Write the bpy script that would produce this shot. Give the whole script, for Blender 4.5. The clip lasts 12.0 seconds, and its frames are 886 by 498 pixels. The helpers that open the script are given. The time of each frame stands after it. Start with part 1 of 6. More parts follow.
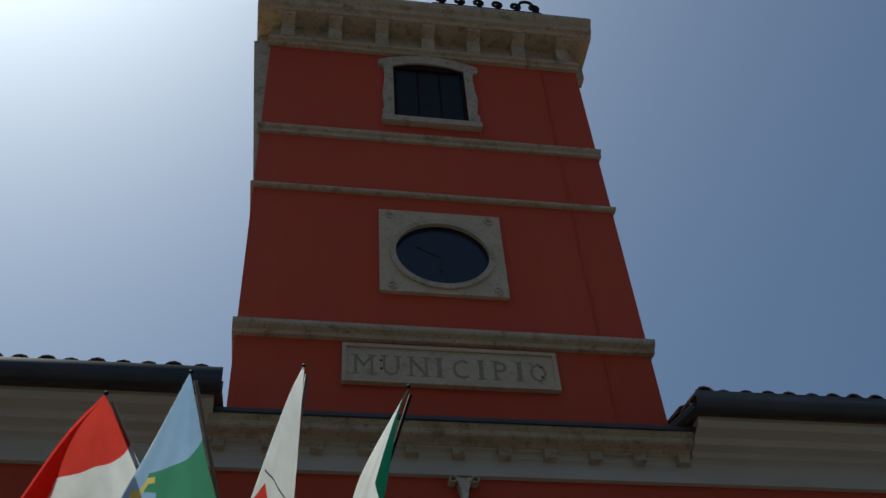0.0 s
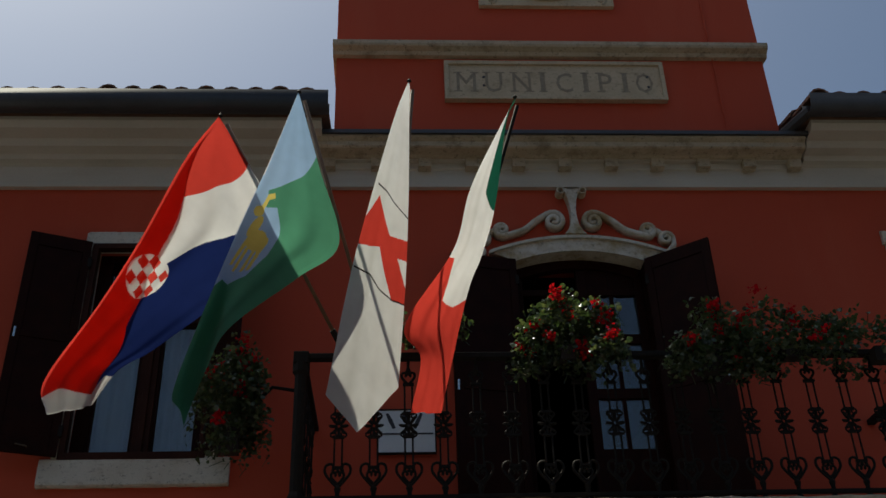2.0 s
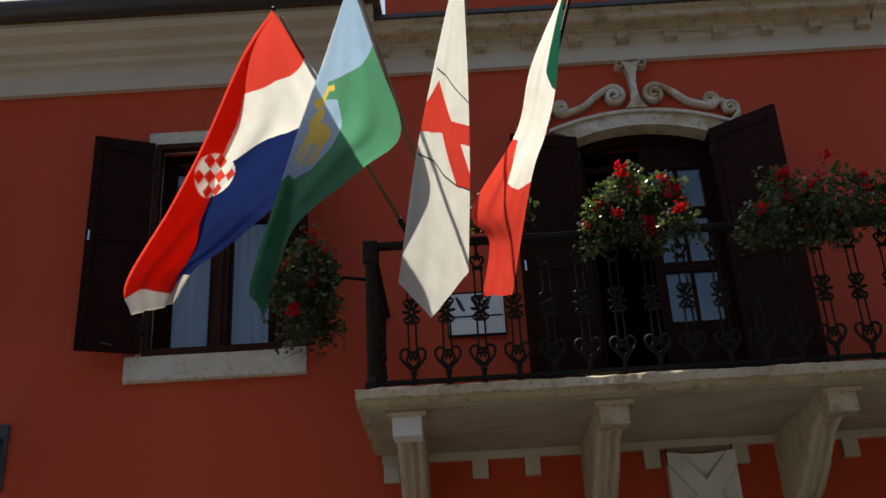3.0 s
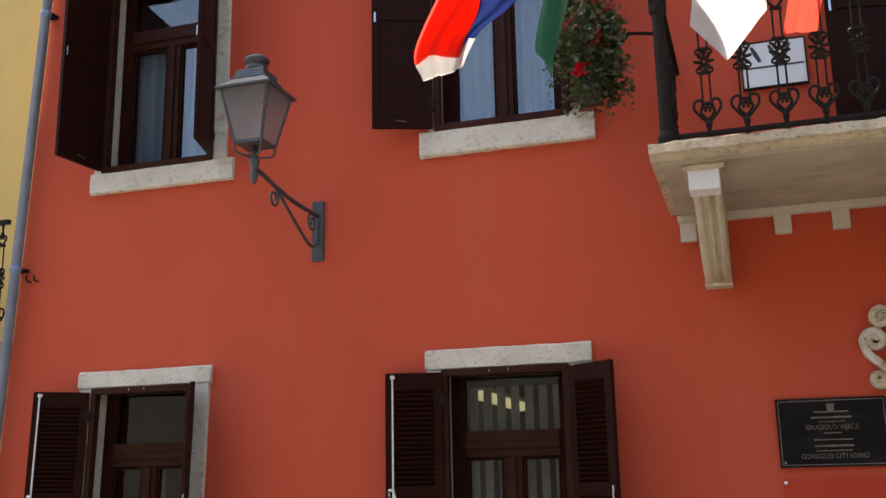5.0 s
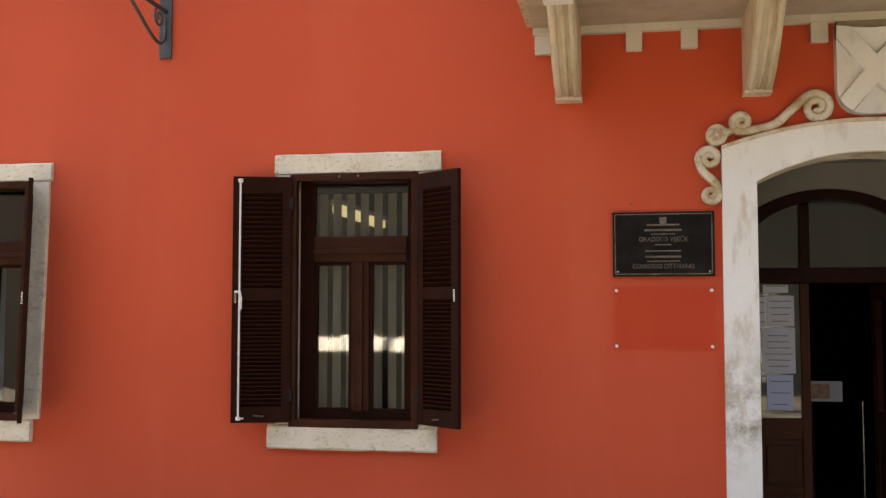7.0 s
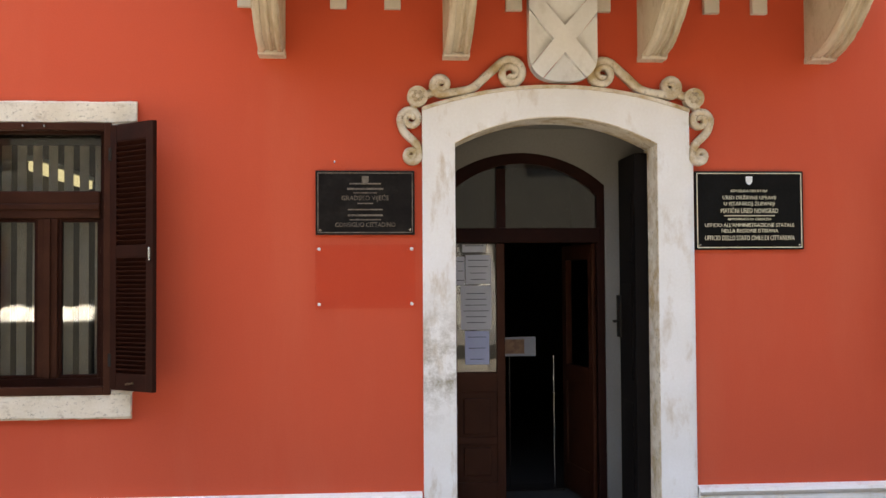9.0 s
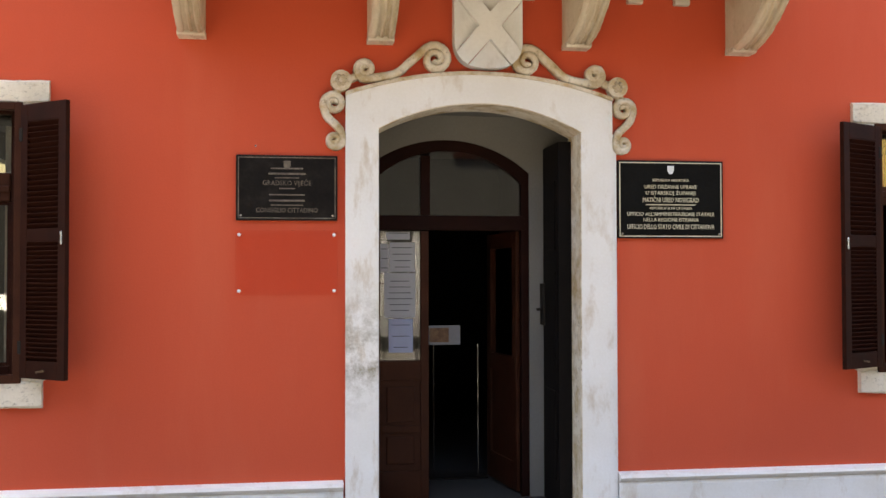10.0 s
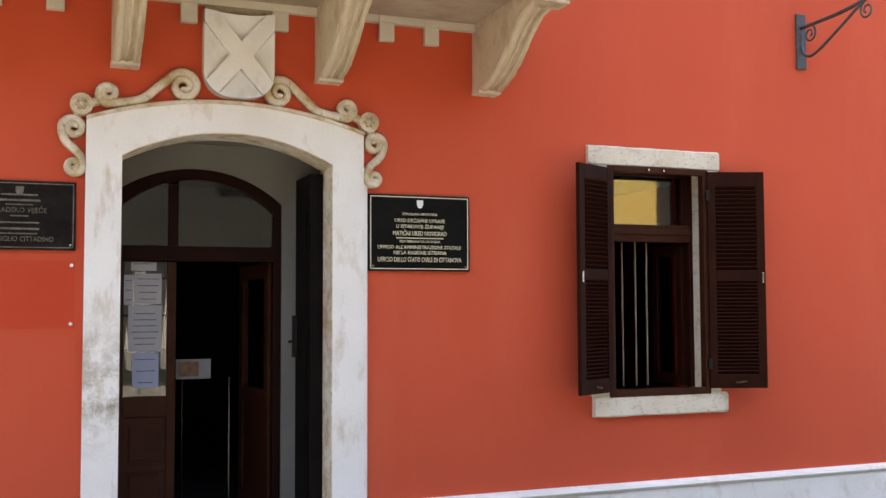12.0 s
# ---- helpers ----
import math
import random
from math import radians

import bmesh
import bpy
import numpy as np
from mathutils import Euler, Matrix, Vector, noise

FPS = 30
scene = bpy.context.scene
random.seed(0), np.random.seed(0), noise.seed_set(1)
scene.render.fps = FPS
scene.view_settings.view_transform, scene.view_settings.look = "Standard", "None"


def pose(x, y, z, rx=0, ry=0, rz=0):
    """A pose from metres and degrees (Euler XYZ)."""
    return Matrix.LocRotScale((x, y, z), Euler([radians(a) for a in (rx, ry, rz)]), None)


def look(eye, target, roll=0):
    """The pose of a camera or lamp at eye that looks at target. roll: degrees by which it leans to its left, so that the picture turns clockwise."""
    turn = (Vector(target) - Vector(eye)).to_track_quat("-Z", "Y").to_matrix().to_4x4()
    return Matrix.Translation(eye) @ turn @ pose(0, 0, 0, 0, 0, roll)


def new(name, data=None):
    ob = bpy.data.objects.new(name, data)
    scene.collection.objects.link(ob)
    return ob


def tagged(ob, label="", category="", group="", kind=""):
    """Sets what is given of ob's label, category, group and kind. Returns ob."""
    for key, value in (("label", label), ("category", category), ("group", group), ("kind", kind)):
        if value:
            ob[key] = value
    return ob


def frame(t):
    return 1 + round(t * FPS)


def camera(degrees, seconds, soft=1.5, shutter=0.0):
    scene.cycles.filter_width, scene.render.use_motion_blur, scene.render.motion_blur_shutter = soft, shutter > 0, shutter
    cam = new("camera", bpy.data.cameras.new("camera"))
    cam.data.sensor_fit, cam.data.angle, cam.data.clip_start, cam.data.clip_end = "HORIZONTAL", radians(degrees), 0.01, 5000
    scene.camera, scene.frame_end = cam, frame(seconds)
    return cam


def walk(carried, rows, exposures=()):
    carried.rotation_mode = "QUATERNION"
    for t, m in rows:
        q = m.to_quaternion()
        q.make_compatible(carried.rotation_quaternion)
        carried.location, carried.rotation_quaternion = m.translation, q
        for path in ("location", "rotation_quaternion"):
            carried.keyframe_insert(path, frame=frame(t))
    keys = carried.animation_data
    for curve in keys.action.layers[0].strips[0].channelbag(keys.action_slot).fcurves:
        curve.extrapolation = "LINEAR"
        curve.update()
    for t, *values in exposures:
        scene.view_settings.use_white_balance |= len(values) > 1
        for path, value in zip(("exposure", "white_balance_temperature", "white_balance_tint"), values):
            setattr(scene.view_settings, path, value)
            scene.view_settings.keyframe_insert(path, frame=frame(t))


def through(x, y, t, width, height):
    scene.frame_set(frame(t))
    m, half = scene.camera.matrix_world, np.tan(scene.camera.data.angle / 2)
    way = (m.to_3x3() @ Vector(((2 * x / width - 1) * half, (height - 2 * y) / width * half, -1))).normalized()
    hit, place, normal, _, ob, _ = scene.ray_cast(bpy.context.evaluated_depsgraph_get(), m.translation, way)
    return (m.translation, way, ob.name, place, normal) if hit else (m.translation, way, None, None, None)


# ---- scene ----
cam = camera(47.4, 12.0)
PATH = [
    (0, (-1.365, -6.736, 2.166), (-1.086, -5.374, 3.604), -4.6),
    (0.5, (-1.413, -6.671, 2.11), (-1.17, -5.238, 3.484), -4.0),
    (1, (-1.473, -6.645, 2.078), (-1.276, -5.117, 3.354), -3.6),
    (1.5, (-1.441, -6.668, 2.098), (-1.307, -5.037, 3.248), -2.7),
    (2, (-1.41, -6.665, 2.105), (-1.307, -4.952, 3.132), -1.9),
    (2.5, (-1.45, -6.618, 2.107), (-1.362, -4.847, 3.031), -2.2),
    (3, (-1.473, -6.672, 2.122), (-1.484, -4.85, 2.946), -3.2),
    (3.5, (-1.521, -6.756, 2.103), (-1.694, -4.906, 2.841), -3.7),
    (3.7, (-1.522, -6.781, 2.088), (-1.759, -4.927, 2.798), -3.4),
    (5.3, (-1.542, -6.558, 1.94), (-2.162, -4.696, 2.326), -0.8),
    (5.5, (-1.54, -6.565, 1.925), (-2.162, -4.695, 2.266), -0.5),
    (6, (-1.45, -6.544, 1.89), (-2.054, -4.653, 2.138), -0.1),
    (6.5, (-1.431, -6.548, 1.864), (-1.933, -4.618, 2.026), -0.0),
    (7, (-1.402, -6.51, 1.809), (-1.762, -4.546, 1.931), 0.0),
    (7.5, (-1.427, -6.509, 1.763), (-1.61, -4.521, 1.872), -0.4),
    (9.3, (-1.159, -6.408, 1.727), (-0.964, -4.418, 1.784), -0.2),
    (9.5, (-1.155, -6.393, 1.725), (-0.935, -4.406, 1.779), -0.1),
    (10, (-1.131, -6.389, 1.687), (-0.841, -4.411, 1.737), -0.1),
    (10.5, (-1.071, -6.434, 1.662), (-0.704, -4.469, 1.713), -0.1),
    (11, (-1.06, -6.448, 1.694), (-0.567, -4.51, 1.743), -0.0),
    (11.5, (-1.027, -6.436, 1.674), (-0.407, -4.536, 1.744), 0.1),
    (12, (-1.007, -6.432, 1.697), (-0.282, -4.571, 1.806), -0.2),
]
EXPOSURES = [(0.0, -0.8, 6300, -4), (1.5, -0.75, 7000, 0), (2.5, -0.2, 7500, 3), (3.6, 0.9, 7800, 6), (5.4, 2.15, 8600, 9),
             (6.5, 2.25, 10200, 10), (7.0, 2.45, 10200, 10), (7.5, 2.7, 9900, 10), (9.5, 2.8, 9400, 10), (12.0, 2.8, 8900, 9)]
walk(cam, [(t, look(eye, target, roll)) for t, eye, target, roll in PATH], EXPOSURES)

# ---- light: sun behind the town hall, high and to the west ----
SUN = Vector((-1.0, 0.73, 3.0)).normalized()
world = bpy.data.worlds.new("sky")
scene.world = world
world.use_nodes = True
wn = world.node_tree.nodes
sky = wn.new("ShaderNodeTexSky")
sky.sky_type = "NISHITA"
sky.sun_disc = False
sky.sun_elevation = math.asin(SUN.z)
sky.sun_rotation = math.atan2(SUN.x, SUN.y)
sky.air_density, sky.dust_density, sky.ozone_density = 1.0, 5.0, 9.0
world.node_tree.links.new(sky.outputs[0], wn["Background"].inputs[0])
wn["Background"].inputs[1].default_value = 0.14
sun_data = bpy.data.lights.new("sun", "SUN")
sun_data.energy, sun_data.angle, sun_data.color = 5.0, radians(0.5), (1.0, 0.97, 0.92)
sun = new("sun", sun_data)
sun.matrix_world = look(SUN * 40, (0, 0, 0))


# ---- materials ----
def mat(name, col, col2=None, scale=6.0, rough=0.7, metal=0.0, bump=0.15, fine=60.0, stain=None, stain_amt=0.0,
        stain_scale=(1.5, 1.5, 1.5), rand=0.0, stain_lo=0.52, shine=0.5, pits=0.0, pit_scale=(22, 22, 34), grime=None):
    m = bpy.data.materials.new(name)
    m.use_nodes = True
    t = m.node_tree
    n, l = t.nodes, t.links
    b = n["Principled BSDF"]
    b.inputs["Roughness"].default_value, b.inputs["Metallic"].default_value = rough, metal
    b.inputs["Specular IOR Level"].default_value = shine
    tc = n.new("ShaderNodeTexCoord")
    big, small = n.new("ShaderNodeTexNoise"), n.new("ShaderNodeTexNoise")
    big.inputs["Scale"].default_value, big.inputs["Detail"].default_value = scale, 6
    small.inputs["Scale"].default_value, small.inputs["Detail"].default_value = fine, 4
    for q in (big, small):
        l.new(tc.outputs["Object"], q.inputs["Vector"])
    mix = n.new("ShaderNodeMix")
    mix.data_type = "RGBA"
    mix.inputs[6].default_value = (*col, 1)
    mix.inputs[7].default_value = (*(col2 or [c * 0.75 for c in col]), 1)
    ramp = n.new("ShaderNodeMapRange")
    ramp.inputs[1].default_value, ramp.inputs[2].default_value = 0.35, 0.7
    add = n.new("ShaderNodeMath")
    add.operation, add.inputs[2].default_value = "MULTIPLY_ADD", 0.0
    sub = n.new("ShaderNodeMath")
    sub.operation = "MULTIPLY_ADD"
    sub.inputs[1].default_value = 0.35
    l.new(small.outputs[0], sub.inputs[0])
    l.new(big.outputs[0], add.inputs[0])
    add.inputs[1].default_value = 0.75
    l.new(add.outputs[0], sub.inputs[2])
    l.new(sub.outputs[0], ramp.inputs[0])
    l.new(ramp.outputs[0], mix.inputs[0])
    out = mix.outputs[2]
    if stain:
        mp = n.new("ShaderNodeMapping")
        mp.inputs["Scale"].default_value = stain_scale
        l.new(tc.outputs["Object"], mp.inputs["Vector"])
        sn = n.new("ShaderNodeTexNoise")
        sn.inputs["Scale"].default_value, sn.inputs["Detail"].default_value = 1.0, 8
        sn.inputs["Roughness"].default_value = 0.65
        l.new(mp.outputs[0], sn.inputs["Vector"])
        sr = n.new("ShaderNodeMapRange")
        sr.inputs[1].default_value, sr.inputs[2].default_value = stain_lo, stain_lo + 0.2
        sr.inputs[4].default_value = stain_amt
        l.new(sn.outputs[0], sr.inputs[0])
        m2 = n.new("ShaderNodeMix")
        m2.data_type = "RGBA"
        m2.inputs[7].default_value = (*stain, 1)
        l.new(sr.outputs[0], m2.inputs[0])
        l.new(out, m2.inputs[6])
        out = m2.outputs[2]
    if pits:
        pm, pn, pr, px = n.new("ShaderNodeMapping"), n.new("ShaderNodeTexNoise"), n.new("ShaderNodeMapRange"), n.new("ShaderNodeMix")
        pm.inputs["Scale"].default_value, pm.inputs["Rotation"].default_value = pit_scale, (0, 0.5, 0)
        pn.inputs["Scale"].default_value, pn.inputs["Detail"].default_value, pn.inputs["Roughness"].default_value = 1.0, 5, 0.7
        pr.inputs[1].default_value, pr.inputs[2].default_value, pr.inputs[4].default_value = 0.57, 0.66, pits
        px.data_type, px.inputs[7].default_value = "RGBA", (0.10, 0.075, 0.05, 1)
        l.new(tc.outputs["Object"], pm.inputs["Vector"])
        l.new(pm.outputs[0], pn.inputs["Vector"])
        l.new(pn.outputs[0], pr.inputs[0])
        l.new(pr.outputs[0], px.inputs[0])
        l.new(out, px.inputs[6])
        out = px.outputs[2]
    if grime:
        # a patch of old dirt between two heights
        sep, lo, hi, gn = n.new("ShaderNodeSeparateXYZ"), n.new("ShaderNodeMapRange"), n.new("ShaderNodeMapRange"), n.new("ShaderNodeTexNoise")
        gn.inputs["Scale"].default_value, gn.inputs["Detail"].default_value, gn.inputs["Roughness"].default_value = 7.0, 8, 0.75
        lo.inputs[1].default_value, lo.inputs[2].default_value = grime[0], grime[0] + 0.35
        hi.inputs[1].default_value, hi.inputs[2].default_value = grime[1], grime[1] - 0.5
        gr, gx, g1, g2 = n.new("ShaderNodeMapRange"), n.new("ShaderNodeMix"), n.new("ShaderNodeMath"), n.new("ShaderNodeMath")
        gr.inputs[1].default_value, gr.inputs[2].default_value, gr.inputs[4].default_value = 0.42, 0.66, 0.95
        g1.operation = g2.operation = "MULTIPLY"
        gx.data_type, gx.inputs[7].default_value = "RGBA", (0.24, 0.20, 0.12, 1)
        l.new(tc.outputs["Object"], sep.inputs[0])
        l.new(tc.outputs["Object"], gn.inputs["Vector"])
        l.new(sep.outputs[2], lo.inputs[0])
        l.new(sep.outputs[2], hi.inputs[0])
        l.new(gn.outputs[0], gr.inputs[0])
        l.new(lo.outputs[0], g1.inputs[0])
        l.new(hi.outputs[0], g1.inputs[1])
        l.new(g1.outputs[0], g2.inputs[0])
        l.new(gr.outputs[0], g2.inputs[1])
        l.new(g2.outputs[0], gx.inputs[0])
        l.new(out, gx.inputs[6])
        out = gx.outputs[2]
    if rand:
        oi, hs = n.new("ShaderNodeObjectInfo"), n.new("ShaderNodeHueSaturation")
        mr = n.new("ShaderNodeMapRange")
        mr.inputs[3].default_value, mr.inputs[4].default_value = 1 - rand, 1 + rand
        l.new(oi.outputs["Random"], mr.inputs[0])
        l.new(mr.outputs[0], hs.inputs["Value"])
        l.new(out, hs.inputs["Color"])
        out = hs.outputs[0]
    l.new(out, b.inputs["Base Color"])
    if bump:
        bp = n.new("ShaderNodeBump")
        bp.inputs["Strength"].default_value, bp.inputs["Distance"].default_value = bump, 0.01
        l.new(sub.outputs[0], bp.inputs["Height"])
        l.new(bp.outputs[0], b.inputs["Normal"])
    return m


def cloth(name, col, through=0.74, gloss=0.0):
    m = bpy.data.materials.new(name)
    m.use_nodes = True
    t = m.node_tree
    n, l = t.nodes, t.links
    n.remove(n["Principled BSDF"])
    d, tr, mx = n.new("ShaderNodeBsdfDiffuse"), n.new("ShaderNodeBsdfTranslucent"), n.new("ShaderNodeMixShader")
    tc, nz, hs = n.new("ShaderNodeTexCoord"), n.new("ShaderNodeTexNoise"), n.new("ShaderNodeHueSaturation")
    nz.inputs["Scale"].default_value = 9.0
    l.new(tc.outputs["Object"], nz.inputs["Vector"])
    mr = n.new("ShaderNodeMapRange")
    mr.inputs[3].default_value, mr.inputs[4].default_value = 0.85, 1.12
    l.new(nz.outputs[0], mr.inputs[0])
    l.new(mr.outputs[0], hs.inputs["Value"])
    hs.inputs["Color"].default_value = (*col, 1)
    l.new(hs.outputs[0], d.inputs[0])
    l.new(hs.outputs[0], tr.inputs[0])
    mx.inputs[0].default_value = through
    l.new(d.outputs[0], mx.inputs[1])
    l.new(tr.outputs[0], mx.inputs[2])
    out = mx.outputs[0]
    if gloss:
        gl, mg = n.new("ShaderNodeBsdfGlossy"), n.new("ShaderNodeMixShader")
        gl.inputs["Roughness"].default_value, mg.inputs[0].default_value = 0.32, gloss
        l.new(out, mg.inputs[1])
        l.new(gl.outputs[0], mg.inputs[2])
        out = mg.outputs[0]
    l.new(out, n["Material Output"].inputs[0])
    return m


def glass_mat(name, tint=(0.9, 0.95, 0.95), ior=1.5):
    m = bpy.data.materials.new(name)
    m.use_nodes = True
    b = m.node_tree.nodes["Principled BSDF"]
    b.inputs["Base Color"].default_value = (*tint, 1)
    b.inputs["Roughness"].default_value = 0.02
    b.inputs["IOR"].default_value = ior
    b.inputs["Transmission Weight"].default_value = 1.0
    return m


RED = mat("red_plaster", (0.60, 0.082, 0.034), (0.55, 0.072, 0.030), scale=0.8, rough=0.9, bump=0.25, fine=90,
          stain=(0.62, 0.115, 0.055), stain_amt=0.4, stain_scale=(1.6, 1.6, 0.3))
STONE = mat("istrian_stone", (0.72, 0.66, 0.55), (0.60, 0.53, 0.41), scale=5, rough=0.8, bump=0.4, fine=70,
            stain=(0.28, 0.20, 0.12), stain_amt=0.7, stain_scale=(10, 10, 17), stain_lo=0.54, pits=0.5, pit_scale=(34, 34, 52))
STONE_OLD = mat("weathered_stone", (0.60, 0.50, 0.36), (0.46, 0.37, 0.25), scale=6, rough=0.85, bump=0.5, fine=50,
                stain=(0.17, 0.115, 0.06), stain_amt=0.8, stain_scale=(7, 7, 9), stain_lo=0.53, pits=0.65, pit_scale=(26, 26, 40))
STONE_OCHRE = mat("ochre_limestone", (0.66, 0.53, 0.36), (0.54, 0.42, 0.27), scale=5, rough=0.85, bump=0.4, fine=60,
                  stain=(0.26, 0.18, 0.10), stain_amt=0.6, stain_scale=(8, 8, 12), stain_lo=0.55, pits=0.45, pit_scale=(30, 30, 44))
STONE_CORBEL = mat("streaked_corbel_stone", (0.64, 0.56, 0.43), (0.54, 0.46, 0.33), scale=6, rough=0.85, bump=0.4, fine=50,
                   stain=(0.30, 0.20, 0.08), stain_amt=0.75, stain_scale=(22, 3, 2.2), stain_lo=0.50)
STONE_WHITE = mat("white_stone", (0.82, 0.81, 0.78), (0.74, 0.72, 0.67), scale=3, rough=0.75, bump=0.3, fine=60,
                  stain=(0.42, 0.29, 0.14), stain_amt=0.5, stain_scale=(8, 8, 4.0), stain_lo=0.55)
STONE_SCROLL = mat("ochre_weathered_carving", (0.76, 0.70, 0.60), (0.64, 0.56, 0.43), scale=7, rough=0.8, bump=0.4, fine=60,
                   stain=(0.40, 0.27, 0.11), stain_amt=0.9, stain_scale=(6, 6, 6), stain_lo=0.44, pits=0.5, pit_scale=(30, 30, 30))
STONE_CREST = mat("clean_white_carving", (0.80, 0.80, 0.78), (0.70, 0.70, 0.67), scale=4, rough=0.75, bump=0.35, fine=50,
                  stain=(0.40, 0.37, 0.31), stain_amt=0.5, stain_scale=(6, 6, 4), stain_lo=0.56)
STONE_JAMB = mat("white_stone_grimy", (0.82, 0.81, 0.78), (0.74, 0.72, 0.67), scale=3, rough=0.75, bump=0.3, fine=60,
                  stain=(0.42, 0.29, 0.14), stain_amt=0.75, stain_scale=(9, 9, 3.0), stain_lo=0.55, grime=(0.75, 1.75))
CREAM = mat("cream_render", (0.66, 0.61, 0.52), (0.58, 0.53, 0.44), scale=1.2, rough=0.9, bump=0.2,
            stain=(0.4, 0.34, 0.26), stain_amt=0.35, stain_scale=(1.2, 1.2, 6))
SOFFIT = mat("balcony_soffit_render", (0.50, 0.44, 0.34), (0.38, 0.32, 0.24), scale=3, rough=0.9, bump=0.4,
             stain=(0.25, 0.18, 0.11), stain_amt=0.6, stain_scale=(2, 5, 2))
WOOD = mat("dark_brown_painted_wood", (0.030, 0.0078, 0.0042), (0.018, 0.0052, 0.003), scale=8, rough=0.5, bump=0.1, fine=150, shine=0.06)
# Darkened copy of the brown wood: the vestibule's shade is in its colour.
DOORWOOD = mat("shaded_door_wood", (0.020, 0.0055, 0.0035), (0.012, 0.004, 0.003), scale=6, rough=0.5, bump=0.1, fine=140, shine=0.06)
WOOD_WARM = mat("brown_varnished_wood", (0.058, 0.019, 0.010), (0.034, 0.011, 0.006), scale=6, rough=0.45, bump=0.1, fine=120, shine=0.08)
IRON = mat("black_wrought_iron", (0.014, 0.013, 0.012), (0.024, 0.019, 0.015), scale=20, rough=0.6, bump=0.2, shine=0.08)
IRON_GREY = mat("grey_painted_iron", (0.085, 0.092, 0.098), (0.05, 0.054, 0.058), scale=14, rough=0.5, metal=0.2, bump=0.25,
                stain=(0.12, 0.06, 0.03), stain_amt=0.5, stain_scale=(20, 20, 20))
PIPE = mat("blue_grey_pipe_paint", (0.24, 0.31, 0.42), (0.17, 0.22, 0.31), scale=5, rough=0.45, metal=0.2)
ZINC = mat("dark_zinc", (0.10, 0.10, 0.105), (0.07, 0.07, 0.07), scale=3, rough=0.5, metal=0.5)
TILE = mat("clay_roof_tile", (0.30, 0.15, 0.09), (0.20, 0.10, 0.065), scale=8, rough=0.9, bump=0.4, rand=0.3)
PAVE = mat("worn_street_paving", (0.115, 0.110, 0.100), (0.085, 0.080, 0.074), scale=2, rough=0.6, rand=0.08)
YELLOW = mat("ochre_yellow_plaster", (0.72, 0.52, 0.17), (0.66, 0.46, 0.14), scale=0.7, rough=0.9,
             stain=(0.5, 0.36, 0.14), stain_amt=0.4, stain_scale=(1, 1, 0.4))
BLACKWOOD = mat("black_stained_wood", (0.008, 0.006, 0.005), (0.005, 0.004, 0.004), scale=8, rough=0.6, bump=0.1, fine=150, shine=0.08)
# Vestibule plaster coloured well below white to stand for the missing light.
INNER = mat("darkened_inner_plaster", (0.19, 0.185, 0.165), (0.15, 0.145, 0.13), scale=1.5, rough=0.9)
# Plaster set near black so the rooms behind the glass read as unlit.
DARKROOM = mat("darkened_room_plaster", (0.040, 0.038, 0.035), scale=1.5, rough=0.95)
BLACKPL = mat("black_polished_stone", (0.006, 0.006, 0.006), (0.010, 0.010, 0.010), scale=4, rough=0.12, bump=0.0, shine=0.15)
BLACKPL2 = mat("worn_black_stone", (0.007, 0.006, 0.006), (0.014, 0.012, 0.011), scale=9, rough=0.28, bump=0.1, shine=0.12,
               stain=(0.030, 0.026, 0.022), stain_amt=0.6, stain_scale=(7, 7, 9))
BRASS = mat("faded_brass_letters", (0.80, 0.75, 0.56), (0.68, 0.62, 0.44), scale=30, rough=0.4, metal=0.3, bump=0)
CARVE = mat("dark_carved_lettering", (0.26, 0.20, 0.14), (0.38, 0.31, 0.22), scale=25, rough=0.95, bump=0.2)
CHROME = mat("bright_metal", (0.7, 0.7, 0.68), rough=0.25, metal=1.0, bump=0)
PAPER = mat("office_paper", (0.40, 0.40, 0.40), (0.34, 0.34, 0.34), scale=4, rough=0.9, bump=0)
PAPER_BLUE = mat("pale_blue_paper", (0.34, 0.37, 0.48), (0.30, 0.33, 0.44), scale=4, rough=0.9, bump=0)
INK = mat("grey_ink", (0.06, 0.06, 0.07), rough=0.9, bump=0)
WHITE = mat("white_paint", (0.78, 0.78, 0.76), (0.7, 0.7, 0.68), scale=4, rough=0.6, bump=0.05)
BRONZE = mat("dull_bronze", (0.16, 0.11, 0.06), (0.09, 0.06, 0.035), scale=30, rough=0.5, metal=0.6, bump=0)
BAR_WHITE = mat("white_enamelled_steel", (0.80, 0.78, 0.74), (0.66, 0.62, 0.56), scale=30, rough=0.35, bump=0)
TERRA = mat("dark_brown_planter", (0.030, 0.018, 0.012), (0.02, 0.012, 0.008), scale=10, rough=0.7)
# Near black so panes mirror darkness and the far side bounces little light.
DARKSTONE = mat("near_black_backdrop", (0.035, 0.034, 0.03), (0.022, 0.022, 0.02), scale=0.6, rough=0.95)
GLASS = glass_mat("window_glass", ior=1.7)
LAMPGLASS = glass_mat("frosted_lamp_glass", (0.74, 0.74, 0.72))
LAMPGLASS.node_tree.nodes["Principled BSDF"].inputs["Roughness"].default_value = 0.28
LAMPGLASS.node_tree.nodes["Principled BSDF"].inputs["Transmission Weight"].default_value = 0.88
ACRYL = glass_mat("clear_acrylic", (1.0, 0.86, 0.82))
ACRYL.node_tree.nodes["Principled BSDF"].inputs["IOR"].default_value = 1.06
CLOCKFACE = mat("dark_blue_clock_glass", (0.010, 0.014, 0.022), (0.014, 0.018, 0.028), scale=3, rough=0.25, bump=0)
